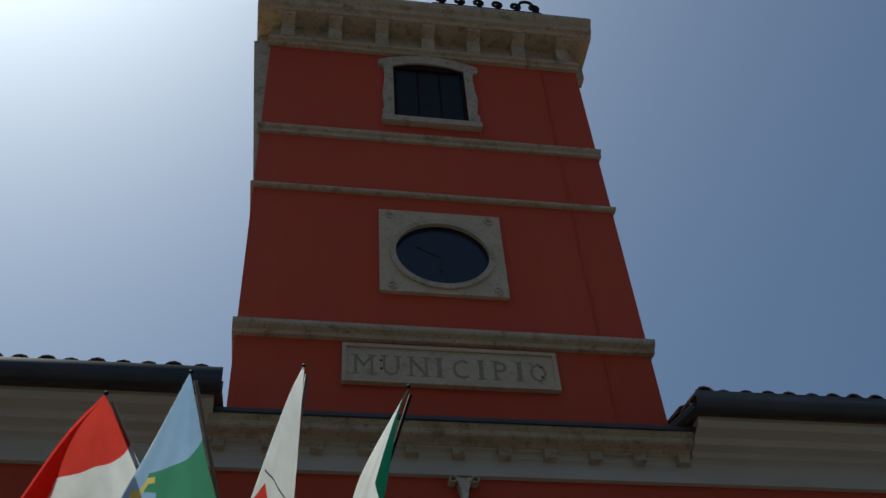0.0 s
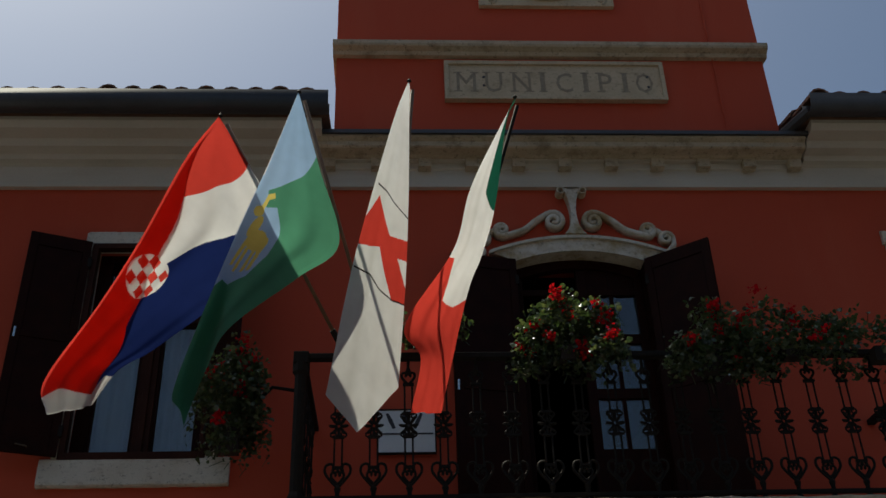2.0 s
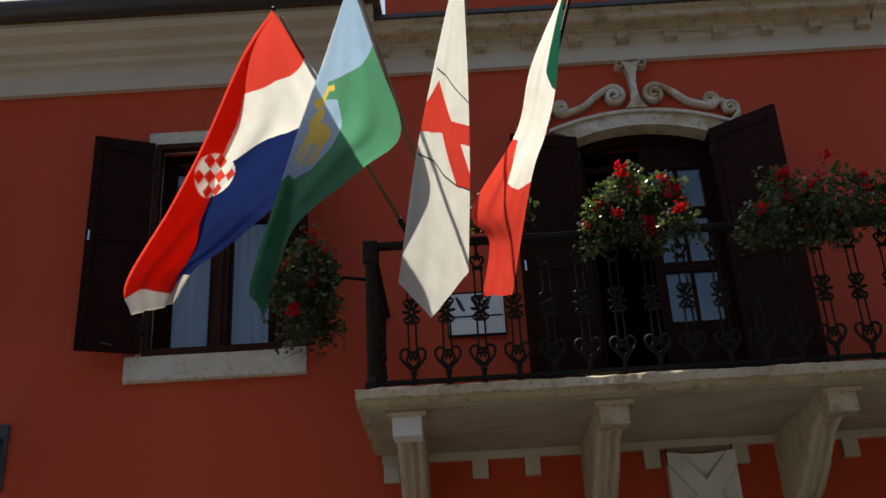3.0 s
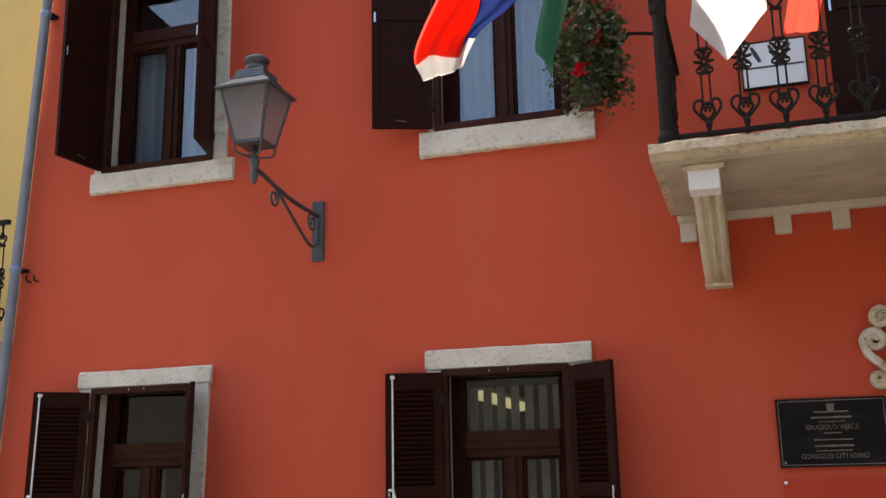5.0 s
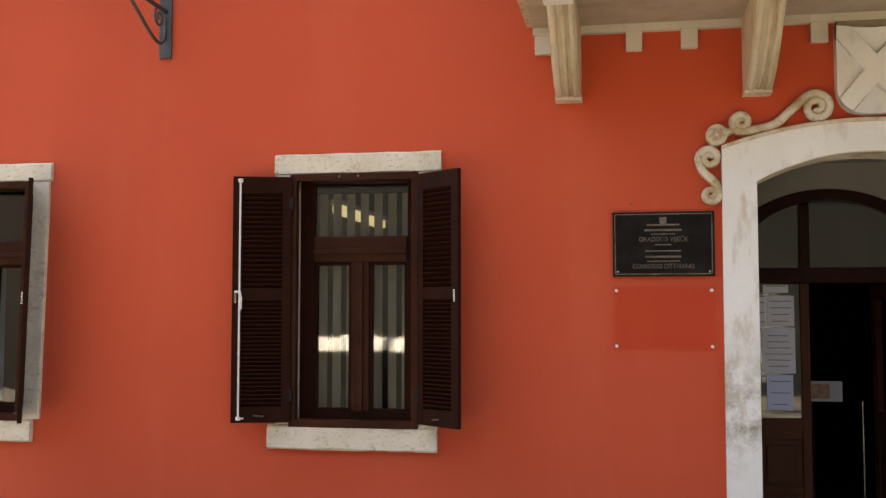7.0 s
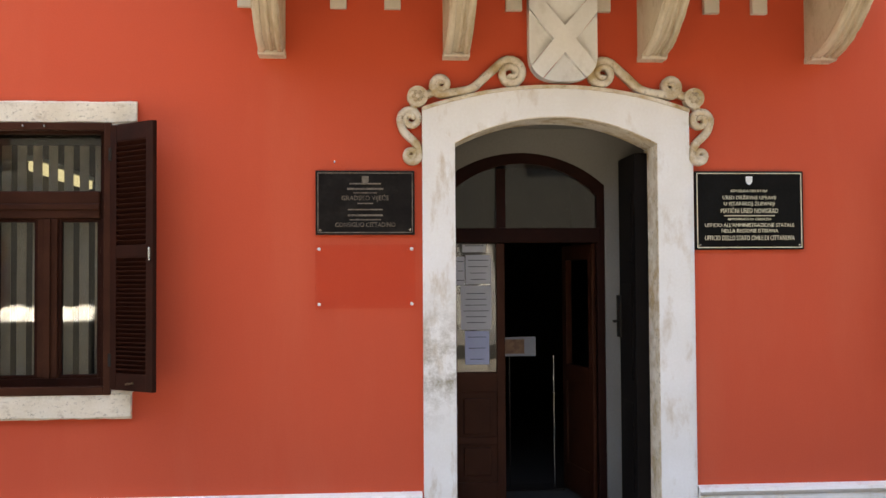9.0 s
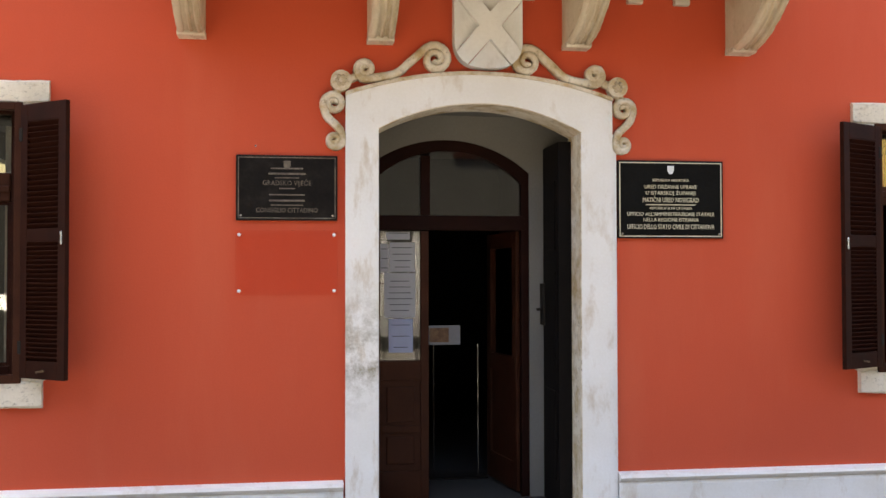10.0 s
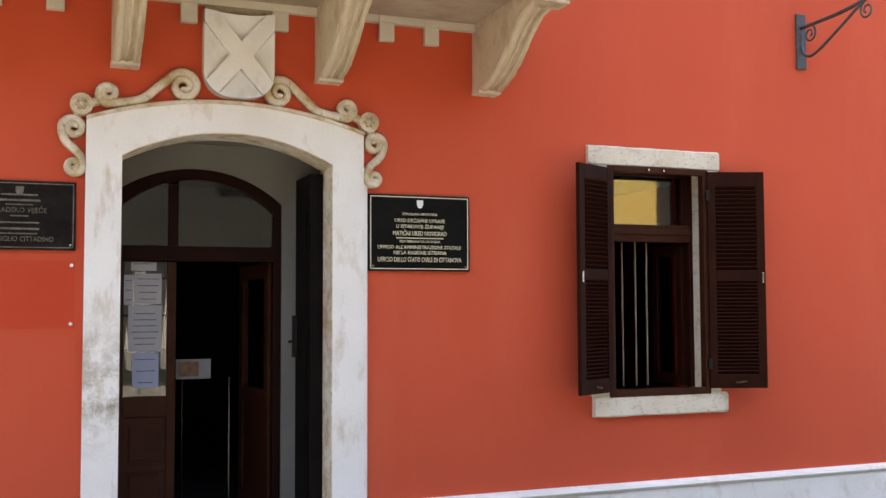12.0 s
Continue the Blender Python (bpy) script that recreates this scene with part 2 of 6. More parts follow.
DARKFILL = mat("dark_matte_fill", (0.012, 0.015, 0.020), (0.020, 0.022, 0.028), scale=5, rough=0.6, bump=0.05, shine=0.2)
LEAF = cloth("geranium_leaf", (0.05, 0.085, 0.022), 0.6, gloss=0.07)
LEAF2 = cloth("pale_geranium_leaf", (0.095, 0.12, 0.035), 0.65, gloss=0.07)
PETAL = cloth("red_petal", (0.62, 0.012, 0.02), 0.4)
F_RED, F_WHITE, F_BLUE = cloth("flag_red", (0.60, 0.052, 0.038)), cloth("flag_white", (0.70, 0.69, 0.67)), cloth("flag_blue", (0.018, 0.035, 0.16), 0.3)
F_SKY, F_GREEN = cloth("flag_sky_blue", (0.34, 0.53, 0.76)), cloth("flag_green", (0.085, 0.30, 0.18))
F_TEAL = cloth("flag_dark_green", (0.012, 0.10, 0.062), 0.55)
F_GOLD, F_DARK = cloth("flag_gold", (0.74, 0.62, 0.16)), cloth("flag_dark_line", (0.03, 0.02, 0.02), 0.2)
POLE = mat("brown_flag_pole", (0.24, 0.15, 0.085), (0.17, 0.10, 0.055), scale=12, rough=0.45)
STRIP_GLOW = bpy.data.materials.new("glowing_diffuser")
STRIP_GLOW.use_nodes = True
STRIP_GLOW.node_tree.nodes["Principled BSDF"].inputs["Emission Color"].default_value = (1.0, 0.92, 0.60, 1)
STRIP_GLOW.node_tree.nodes["Principled BSDF"].inputs["Emission Strength"].default_value = 0.115
# Pale cloth tinted blue: the sky mirrored in the glass is in its colour.
CURTAIN = cloth("sky_tinted_curtain", (0.62, 0.71, 0.82), 0.45)
BLIND = cloth("beige_vertical_blind", (0.42, 0.36, 0.28), 0.3)


# ---- building helpers ----
def part(name, bm, material, parent=None, label=""):
    bmesh.ops.recalc_face_normals(bm, faces=bm.faces)
    me = bpy.data.meshes.new(name)
    bm.to_mesh(me)
    bm.free()
    for m in material if isinstance(material, (list, tuple)) else (material,):
        me.materials.append(m)
    ob = new(name, me)
    ob.parent = parent
    if label:
        ob["label"] = label
    return ob


def empty(name, at=(0, 0, 0), **tags):
    ob = new(name)
    ob.location = at
    return tagged(ob, **tags)


def smooth(ob):
    for p in ob.data.polygons:
        p.use_smooth = True
    return ob


def add_box(bm, x0, x1, y0, y1, z0, z1, bevel=0.0):
    geo = bmesh.ops.create_cube(bm, size=1)["verts"]
    for v in geo:
        v.co = Vector(((x0 + x1) / 2 + v.co.x * (x1 - x0), (y0 + y1) / 2 + v.co.y * (y1 - y0), (z0 + z1) / 2 + v.co.z * (z1 - z0)))
    if bevel:
        edges = list({e for v in geo for e in v.link_edges})
        bmesh.ops.bevel(bm, geom=edges, offset=bevel, segments=2, affect="EDGES", profile=0.6)
    return bm


def box(x0, x1, y0, y1, z0, z1, bevel=0.0):
    return add_box(bmesh.new(), x0, x1, y0, y1, z0, z1, bevel)


def add_loop(bm, rings, closed_ends=True, wrap=True):
    """Skin a list of equal rings of points."""
    vs = [[bm.verts.new(p) for p in r] for r in rings]
    k = len(vs[0])
    for a, b in zip(vs, vs[1:]):
        for i in range(k if wrap else k - 1):
            bm.faces.new((a[i], a[(i + 1) % k], b[(i + 1) % k], b[i]))
    if closed_ends:
        bm.faces.new(vs[0][::-1])
        bm.faces.new(vs[-1])
    return bm


def prism_y(pts, y0, y1, bm=None):
    """Outline of (x, z) given a thickness along y."""
    return add_loop(bm or bmesh.new(), [[(x, y0, z) for x, z in pts], [(x, y1, z) for x, z in pts]])


def prism_x(pts, x0, x1, bm=None):
    """Profile of (y, z) run along x."""
    return add_loop(bm or bmesh.new(), [[(x0, y, z) for y, z in pts], [(x1, y, z) for y, z in pts]])


def tube(pts, r, sides=8, bm=None, flat=1.0):
    """A round bar along a line of points; r a number or one per point."""
    bm = bm or bmesh.new()
    pts = [Vector(p) for p in pts]
    rs = r if isinstance(r, (list, tuple)) else [r] * len(pts)
    rings = []
    ref = None
    for i, p in enumerate(pts):
        d = (pts[min(i + 1, len(pts) - 1)] - pts[max(i - 1, 0)]).normalized()
        if ref is None:
            ref = d.orthogonal().normalized()
        ref = (ref - d * ref.dot(d)).normalized()
        o = d.cross(ref)
        rings.append([p + (ref * math.cos(a) + o * math.sin(a)) * rs[i] for a in (2 * math.pi * k / sides for k in range(sides))])
    return add_loop(bm, rings)


def ribbon(pts, w, y0, y1, bm=None):
    """A band of stone or iron along (x, z) points, w wide, from y0 to y1, its face slightly rounded."""
    bm = bm or bmesh.new()
    ws = w if isinstance(w, (list, tuple)) else [w] * len(pts)
    pts = [Vector((x, 0, z)) for x, z in pts]
    rings = []
    for i, p in enumerate(pts):
        d = (pts[min(i + 1, len(pts) - 1)] - pts[max(i - 1, 0)]).normalized()
        n = Vector((-d.z, 0, d.x)) * ws[i] / 2
        q = 0.3 * (y1 - y0)
        rings.append([p + n + Vector((0, y1, 0)), p + n + Vector((0, y0 + q, 0)), p + n * 0.6 + Vector((0, y0, 0)),
                      p - n * 0.6 + Vector((0, y0, 0)), p - n + Vector((0, y0 + q, 0)), p - n + Vector((0, y1, 0))])
    return add_loop(bm, rings)


def lathe(profile, at=(0, 0, 0), seg=16, bm=None):
    """(r, z) profile turned about a vertical axis."""
    at = Vector(at)
    return add_loop(bm or bmesh.new(), [[at + Vector((r * math.cos(a), r * math.sin(a), z)) for a in (2 * math.pi * k / seg for k in range(seg))]
                                        for r, z in profile])


def spiral(c, r0, r1, a0, turns, n=26):
    """(x, z) points winding from radius r0 at angle a0 (degrees) in to r1."""
    return [(c[0] + (r0 + (r1 - r0) * k / n) * math.cos(radians(a0) + turns * 2 * math.pi * k / n),
             c[1] + (r0 + (r1 - r0) * k / n) * math.sin(radians(a0) + turns * 2 * math.pi * k / n)) for k in range(n + 1)]


def curve_points(ctrl, n=10):
    """Catmull-Rom through a few points of any size."""
    c = [Vector(p) for p in ctrl]
    c = [c[0] * 2 - c[1], *c, c[-1] * 2 - c[-2]]
    out = []
    for i in range(1, len(c) - 2):
        for k in range(n):
            t = k / n
            out.append(0.5 * ((2 * c[i]) + (c[i + 1] - c[i - 1]) * t + (2 * c[i - 1] - 5 * c[i] + 4 * c[i + 1] - c[i + 2]) * t * t
                              + (3 * c[i] - c[i - 1] - 3 * c[i + 1] + c[i + 2]) * t ** 3))
    out.append(c[-2])
    return out


def arc(x0, x1, z_spring, z_crown, n=20):
    """Segment arch from (x0, z_spring) over the crown to (x1, z_spring)."""
    c, s = (x1 - x0) / 2, z_crown - z_spring
    r = (c * c + s * s) / (2 * s)
    a = math.asin(c / r)
    return [((x0 + x1) / 2 + r * math.sin(-a + 2 * a * k / n), z_crown - r + r * math.cos(-a + 2 * a * k / n)) for k in range(n + 1)]


def arch_band(inner, outer, y0, y1, bm=None):
    """Stone between two arcs of equal point count."""
    return add_loop(bm or bmesh.new(), [[(a[0], y0, a[1]), (b[0], y0, b[1]), (b[0], y1, b[1]), (a[0], y1, a[1])] for a, b in zip(inner, outer)])


def letters(text, size, x, y, z, material, parent, depth=0.002, wide=None, name="lettering"):
    """Upright words in the built-in font, centred on x, their foot at z, facing the street."""
    cu = bpy.data.curves.new(name, "FONT")
    cu.body, cu.size, cu.align_x, cu.extrude, cu.resolution_u = text, size, "CENTER", depth, 2
    tmp = new(name + "_outline", cu)
    bpy.context.view_layer.update()
    me = bpy.data.meshes.new_from_object(tmp.evaluated_get(bpy.context.evaluated_depsgraph_get()))
    bpy.data.objects.remove(tmp)
    span = max(v.co.x for v in me.vertices) - min(v.co.x for v in me.vertices)
    k = wide / span if wide else 1.0
    for v in me.vertices:
        v.co = Vector((x + v.co.x * k, y - v.co.z, z + v.co.y))
    me.materials.clear()
    me.materials.append(material)
    ob = new(name, me)
    ob.parent = parent
    return ob


def wall_with_openings(name, x0, x1, z0, z1, y0, y1, holes, material):
    """One wall slab; the holes (x0, x1, z0, z1) go through it."""
    xs = sorted({x0, x1, *(h[0] for h in holes), *(h[1] for h in holes)})
    zs = sorted({z0, z1, *(h[2] for h in holes), *(h[3] for h in holes)})
    solid = lambda i, k: 0 <= i < len(xs) - 1 and 0 <= k < len(zs) - 1 and not any(
        h[0] < (xs[i] + xs[i + 1]) / 2 < h[1] and h[2] < (zs[k] + zs[k + 1]) / 2 < h[3] for h in holes)
    bm = bmesh.new()
    memo = {}

    def v(i, y, k):
        key = (i, y, k)
        if key not in memo:
            memo[key] = bm.verts.new((xs[i], y, zs[k]))
        return memo[key]

    for i in range(len(xs) - 1):
        for k in range(len(zs) - 1):
            if not solid(i, k):
                continue
            for y in (y0, y1):
                bm.faces.new((v(i, y, k), v(i + 1, y, k), v(i + 1, y, k + 1), v(i, y, k + 1)))
            for di, dk, a, b in ((-1, 0, (i, k), (i, k + 1)), (1, 0, (i + 1, k), (i + 1, k + 1)), (0, -1, (i, k), (i + 1, k)), (0, 1, (i, k + 1), (i + 1, k + 1))):
                if not solid(i + di, k + dk):
                    bm.faces.new((v(a[0], y0, a[1]), v(b[0], y0, b[1]), v(b[0], y1, b[1]), v(a[0], y1, a[1])))
    return part(name, bm, material)


# ---- ground, street and closing walls ----
tagged(part("ground", box(-60, 60, -60, 40, -0.5, 0.0), PAVE), "worn grey street paving in full sun", "ground", kind="structure")

LOW = [(-3.632, -2.753), (-6.42, -5.55), (2.775, 3.642)]
LOW_Z = [(1.04, 2.725), (1.04, 2.725), (1.018, 2.708)]
HIGH = [(-3.65, -2.67), (-6.45, -5.45), (2.62, 3.60)]
holes = [(a - (0.05 if a < -6 else 0.0), b, *z) for (a, b), z in zip(LOW, LOW_Z)] + [(a, b, 4.435, 6.13) for a, b in HIGH]
holes += [(-0.80, 0.90, 0.0, 2.82), (-0.56, 0.63, 3.75, 6.078)]
facade = wall_with_openings("wall_south", -7.2, 7.4, 0.0, 7.05, 0.0, 0.42, holes, RED)
for v in facade.data.vertices:
    if v.co.x < -7.1:
        v.co.x = -7.365 + 0.0475 * v.co.z  # the old corner leans
tagged(facade, "red plastered town hall front in shade", "wall", kind="structure")
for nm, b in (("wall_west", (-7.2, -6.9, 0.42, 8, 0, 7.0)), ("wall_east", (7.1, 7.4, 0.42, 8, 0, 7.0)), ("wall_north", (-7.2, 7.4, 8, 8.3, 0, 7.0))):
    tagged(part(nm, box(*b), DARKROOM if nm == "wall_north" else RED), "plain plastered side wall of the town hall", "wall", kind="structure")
# Floor, ceilings and partitions carry the rooms' dimness in their colour.
tagged(part("floor", box(-6.9, 7.1, 0.42, 8, 0.0, 0.12), DARKROOM), "floor inside the town hall, darkened like the room plaster", "floor", kind="structure")
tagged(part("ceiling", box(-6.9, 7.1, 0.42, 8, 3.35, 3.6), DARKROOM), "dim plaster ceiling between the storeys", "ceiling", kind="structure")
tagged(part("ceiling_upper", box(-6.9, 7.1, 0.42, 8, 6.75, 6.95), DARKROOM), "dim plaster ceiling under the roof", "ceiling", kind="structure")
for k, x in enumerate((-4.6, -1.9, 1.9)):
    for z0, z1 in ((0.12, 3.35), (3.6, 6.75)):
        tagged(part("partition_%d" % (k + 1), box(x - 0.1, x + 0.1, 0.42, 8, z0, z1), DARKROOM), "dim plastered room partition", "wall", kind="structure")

# white stone plinth with a rounded top moulding
PL = [(-0.045, 0.0), (-0.045, 0.315), (-0.035, 0.335), (-0.055, 0.345), (-0.07, 0.365), (-0.06, 0.385), (-0.02, 0.395), (0.0, 0.398), (0.0, 0.0)]
for x0, x1 in ((-7.2, -0.83), (0.955, 7.4)):
    tagged(part("plinth", prism_x(PL, x0, x1), STONE_WHITE), "white stone plinth with a moulded top edge", "plinth", kind="structure")


# ---- windows and shutters ----
def rough_bar(x0, x1, y0, y1, z0, z1, amp=0.005):
    """A hand-dressed block of stone along x: chipped arrises and slightly wavering faces."""
    n = 44
    rings = []
    for k in range(n + 1):
        x = x0 + (x1 - x0) * k / n
        w = [amp * noise.noise(Vector((x * 7 + 3.1 * i, z0 * 5, 1.7 * i))) + 0.6 * amp * noise.noise(Vector((x * 26, z0 * 9 + i, 4.0 * i))) for i in range(6)]
        e = 0.010 + 0.5 * amp * (1 + noise.noise(Vector((x * 18, z1, 2.0))))
        e += 0.006 if k in (0, n) else 0.0
        rings.append([(x, y1, z0), (x, y0 + e, z0 + w[0]), (x, y0 + 0.3 * w[5], z0 + e + w[1]), (x, y0 + 0.3 * w[4], z1 - e + w[2]), (x, y0 + e, z1 + w[3]), (x, y1, z1 + w[3])])
    return add_loop(bmesh.new(), rings)


def window(name, x0, x1, z0, z1, lint, sill, lint_h, sill_h, label, mullion=True):
    w = tagged(empty(name, ((x0 + x1) / 2, 0, z0)), label, "window", kind="structure")
    inv = Matrix.Translation(-w.location)

    def p(nm, bm, m, lab="", under=None):
        bm.transform(inv)
        return part(nm, bm, m, under or w, lab)
    p("lintel", rough_bar(lint[0], lint[1], -0.035, 0.10, z1 - 0.004, z1 + lint_h), STONE, "pale pitted stone lintel")
    p("window_sill", rough_bar(sill[0], sill[1], -0.045, 0.10, z0 - sill_h, z0 + 0.012), STONE, "pale stained stone sill")
    for a, b in ((lint[0] + 0.015, x0 + 0.004), (x1 - 0.004, lint[1] - 0.015)):
        p("jamb", box(a, b, -0.032, 0.14, z0 + 0.012, z1 - 0.004, 0.006), STONE)
    bm = bmesh.new()
    for a in ((x0, x0 + 0.045, z0, z1), (x1 - 0.045, x1, z0, z1), (x0 + 0.045, x1 - 0.045, z1 - 0.045, z1), (x0 + 0.045, x1 - 0.045, z0, z0 + 0.05)):
        add_box(bm, a[0], a[1], -0.05, 0.015, a[2], a[3], 0.004)
    p("window_frame", bm, WOOD_WARM, "reddish brown outer shutter frame")
    g0, g1 = x0 + 0.013, x1 - 0.013
    i0, i1 = x0 + 0.113, x1 - 0.113
    t0, t1 = z0 + (1.10 if mullion else 1.145), z0 + 1.276
    m = (x0 + x1) / 2
    low = 0.088 if mullion else 0.04
    c0, c1 = (i0, i1) if mullion else (x0 + 0.05, x1 - 0.05)
    bm = bmesh.new()
    for a in ((g0, i0, t0, z1), (i1, g1, t0, z1), (g0, c0, z0, t0), (c1, g1, z0, t0), (i0, i1, z1 - 0.045, z1), (c0, c1, z0, z0 + low)):
        add_box(bm, *a[:2], 0.14, 0.21, *a[2:], 0.006)
    sash = p("sash", bm, WOOD, "dark brown wooden casement")
    bm = box(c0, c1, 0.125, 0.22, t0, t1, 0.01)
    add_box(bm, c0, c1, 0.110, 0.14, t0 + 0.055, t0 + 0.095, 0.008)
    p("transom", bm, WOOD_WARM, "", sash)
    if mullion:
        bm = box(m - 0.0625, m + 0.0625, 0.135, 0.21, z0 + low, t0, 0.008)
        add_box(bm, m - 0.022, m + 0.022, 0.115, 0.14, z0 + low, t0, 0.006)
        p("mullion", bm, WOOD_WARM, "", sash)
        # inner frames of the two lower casements
        bm = bmesh.new()
        for a, b in ((i0, m - 0.0625), (m + 0.0625, i1)):
            for q in ((a, a + 0.022, z0 + low, t0), (b - 0.022, b, z0 + low, t0), (a + 0.022, b - 0.022, t0 - 0.022, t0), (a + 0.022, b - 0.022, z0 + low, z0 + low + 0.022)):
                add_box(bm, q[0], q[1], 0.150, 0.19, q[2], q[3], 0.005)
        p("casement_bead", bm, WOOD, "", sash)
        for a, b in ((i0 + 0.022, m - 0.0845), (m + 0.0845, i1 - 0.022)):
            p("pane", box(a, b, 0.168, 0.174, z0 + low + 0.022, t0 - 0.022), GLASS, "", sash).visible_shadow = False
    else:
        # the lower casement stands open into the room
        xa, ya, yb = x1 - 0.075, 0.215, 0.62
        bm = bmesh.new()
        for q in ((ya, ya + 0.07, z0 + 0.05, t0 - 0.01), (yb - 0.07, yb, z0 + 0.05, t0 - 0.01), (ya + 0.07, yb - 0.07, z0 + 0.05, z0 + 0.13), (ya + 0.07, yb - 0.07, t0 - 0.09, t0 - 0.01)):
            add_box(bm, xa, xa + 0.045, q[0], q[1], q[2], q[3], 0.005)
        p("open_casement", bm, WOOD, "brown casement swung open into the room", sash)
        p("pane", box(xa + 0.018, xa + 0.024, ya + 0.07, yb - 0.07, z0 + 0.13, t0 - 0.09), GLASS, "", sash).visible_shadow = False
    p("pane", box(i0, i1, 0.168, 0.174, t1, z1 - 0.045), GLASS, "", sash).visible_shadow = False
    for x in (m - 0.1, m + 0.03):
        p("latch_pin", box(x, x + 0.012, -0.062, -0.05, z1 - 0.03, z1 - 0.015), CHROME)
    # side linings of the reveal
    for a in ((x0, x0 + 0.012), (x1 - 0.012, x1)):
        p("reveal", box(a[0], a[1], 0.015, 0.14, z0, z1), STONE)
    return w


def folds(x0, x1, y, z0, z1, waves, amp, material, name, label):
    bm = bmesh.new()
    n = waves * 8
    rings = [[(x0 + (x1 - x0) * k / n, y + amp * math.sin(2 * math.pi * waves * k / n + 1.3 * math.sin(k * 0.23)), z)
              for k in range(n + 1)] for z in (z0, (z0 + z1) / 2, z1)]
    add_loop(bm, rings, closed_ends=False, wrap=False)
    return smooth(tagged(part(name, bm, material), label, "curtain"))


def shutter(hx, z0, z1, w, side, angle, louvred=True, slats=(26, 20), material=WOOD, label="", zmid=0.52, bar=False):
    """A leaf hung at hx; side -1 opens to the west; angle is how far it stands off the wall."""
    rot = 180 + angle if side < 0 else -angle
    root = tagged(empty("window_shutter", (hx, -0.055, z0)), label, "shutter", group="shutters of the town hall")
    root.rotation_euler = (0, 0, radians(rot))
    h, t, st = z1 - z0, 0.032, 0.062
    f = -1 if side < 0 else 1
    bm = bmesh.new()
    zm = h * zmid
    for a in ((0.004, st, 0, h), (w - st, w, 0, h)):
        add_box(bm, a[0], a[1], -t / 2, t / 2, a[2], a[3], 0.004)
    for a in ((0.0, 0.105), (zm - 0.038, zm + 0.038), (h - 0.105, h)):
        add_box(bm, st, w - st, -t / 2 + 0.001, t / 2 - 0.001, a[0], a[1], 0.003)
    frame_part = part("leaf_frame", bm, material, root)
    if louvred:
        me = None
        for (a, b), n in zip(((0.105, zm - 0.038), (zm + 0.038, h - 0.105)), slats):
            for k in range(n):
                z = a + (b - a) * (k + 0.5) / n
                if me is None:
                    bm = box(-(w - 2 * st) / 2, (w - 2 * st) / 2, -0.019, 0.019, -0.0035, 0.0035)
                    me = part("slat", bm, material, root)
                    ob = me
                else:
                    ob = new("slat", me.data)
                    ob.parent = root
                ob.location = (w / 2, 0, z)
                ob.rotation_euler = (radians(-42 * f), 0, 0)
        # thin backing board behind the louvres
        part("backing", box(st, w - st, f * 0.018 - 0.002, f * 0.018 + 0.002, 0.105, h - 0.105), material, root)
    else:
        for a, b in ((0.105, zm - 0.038), (zm + 0.038, h - 0.105)):
            part("panel", box(st, w - st, -0.008, 0.008, a, b, 0.003), material, root)
    y = -f * (t / 2 + 0.004)
    part("catch", box(w - 0.03, w - 0.015, y - 0.008, y + 0.008, zm - 0.06, zm + 0.02, 0.003), CHROME, frame_part, "pale metal catch")
    if bar:
        xb, yb = w - 0.050, -f * 0.027
        part("espagnolette_bar", tube([(xb - 0.035, yb, 0.03), (xb, yb, 0.032), (xb, yb, h - 0.032), (xb + 0.0, yb - f * 0.01, h - 0.02)], 0.007, 6), BAR_WHITE, frame_part, "pale locking bar")
        part("bar_lever", tube([(xb + 0.025, yb, zm + 0.015), (xb, yb - f * 0.012, zm + 0.012), (xb - 0.012, yb - f * 0.02, zm - 0.03), (xb - 0.008, yb - f * 0.02, zm - 0.105)], [0.008, 0.011, 0.009, 0.010], 8), BAR_WHITE, frame_part, "white lever handle")
        for z in (0.03, h - 0.03):
            part("bar_guide", box(xb - 0.016, xb + 0.016, min(yb, 0), max(yb, 0), z - 0.012, z + 0.012, 0.003), BAR_WHITE, frame_part)
    part("holdback", tube([(w * 0.45, -f * 0.018, 0.045), (w * 0.45, -f * 0.034, 0.042), (w * 0.62, -f * 0.036, 0.052)], 0.006, 6), BRONZE, frame_part, "small bronze hook")
    for z in (0.18, h - 0.18):
        part("hinge", box(-0.01, 0.02, -0.02, 0.02, z - 0.04, z + 0.04, 0.004), IRON, frame_part)
    return root


window("window_1", *LOW[0], *LOW_Z[0], (-3.748, -2.603), (-3.783, -2.632), 0.138, 0.150, "ground-floor window with brown casement and open louvred shutters")
west_window = window("window_2", *LOW[1], *LOW_Z[1], (-6.556, -5.409), (-6.54, -5.475), 0.13, 0.145, "ground-floor window with dark brown casement beside the drainpipe")
LEAN = 0.026  # the west end of the old front leans inwards
for ob in west_window.children_recursive:
    for v in ob.data.vertices:
        v.co.x += LEAN * (v.co.z + west_window.location.z - 2.72)
window("window_3", *LOW[2], *LOW_Z[2], (2.618, 3.761), (2.648, 3.797), 0.143, 0.142, "ground-floor window beside the black plaque, lower casement open", mullion=False)
window("window_4", *HIGH[0], 4.435, 6.13, (-3.711, -2.58), (-3.764, -2.50), 0.115, 0.185, "upper window with pale curtains behind the flags")
window("window_5", *HIGH[1], 4.435, 6.13, (-6.54, -5.33), (-6.55, -5.275), 0.115, 0.165, "upper window above the street lamp")
window("window_6", *HIGH[2], 4.435, 6.13, (2.47, 3.75), (2.45, 3.75), 0.115, 0.19, "upper window in the shaded wall east of the balcony")
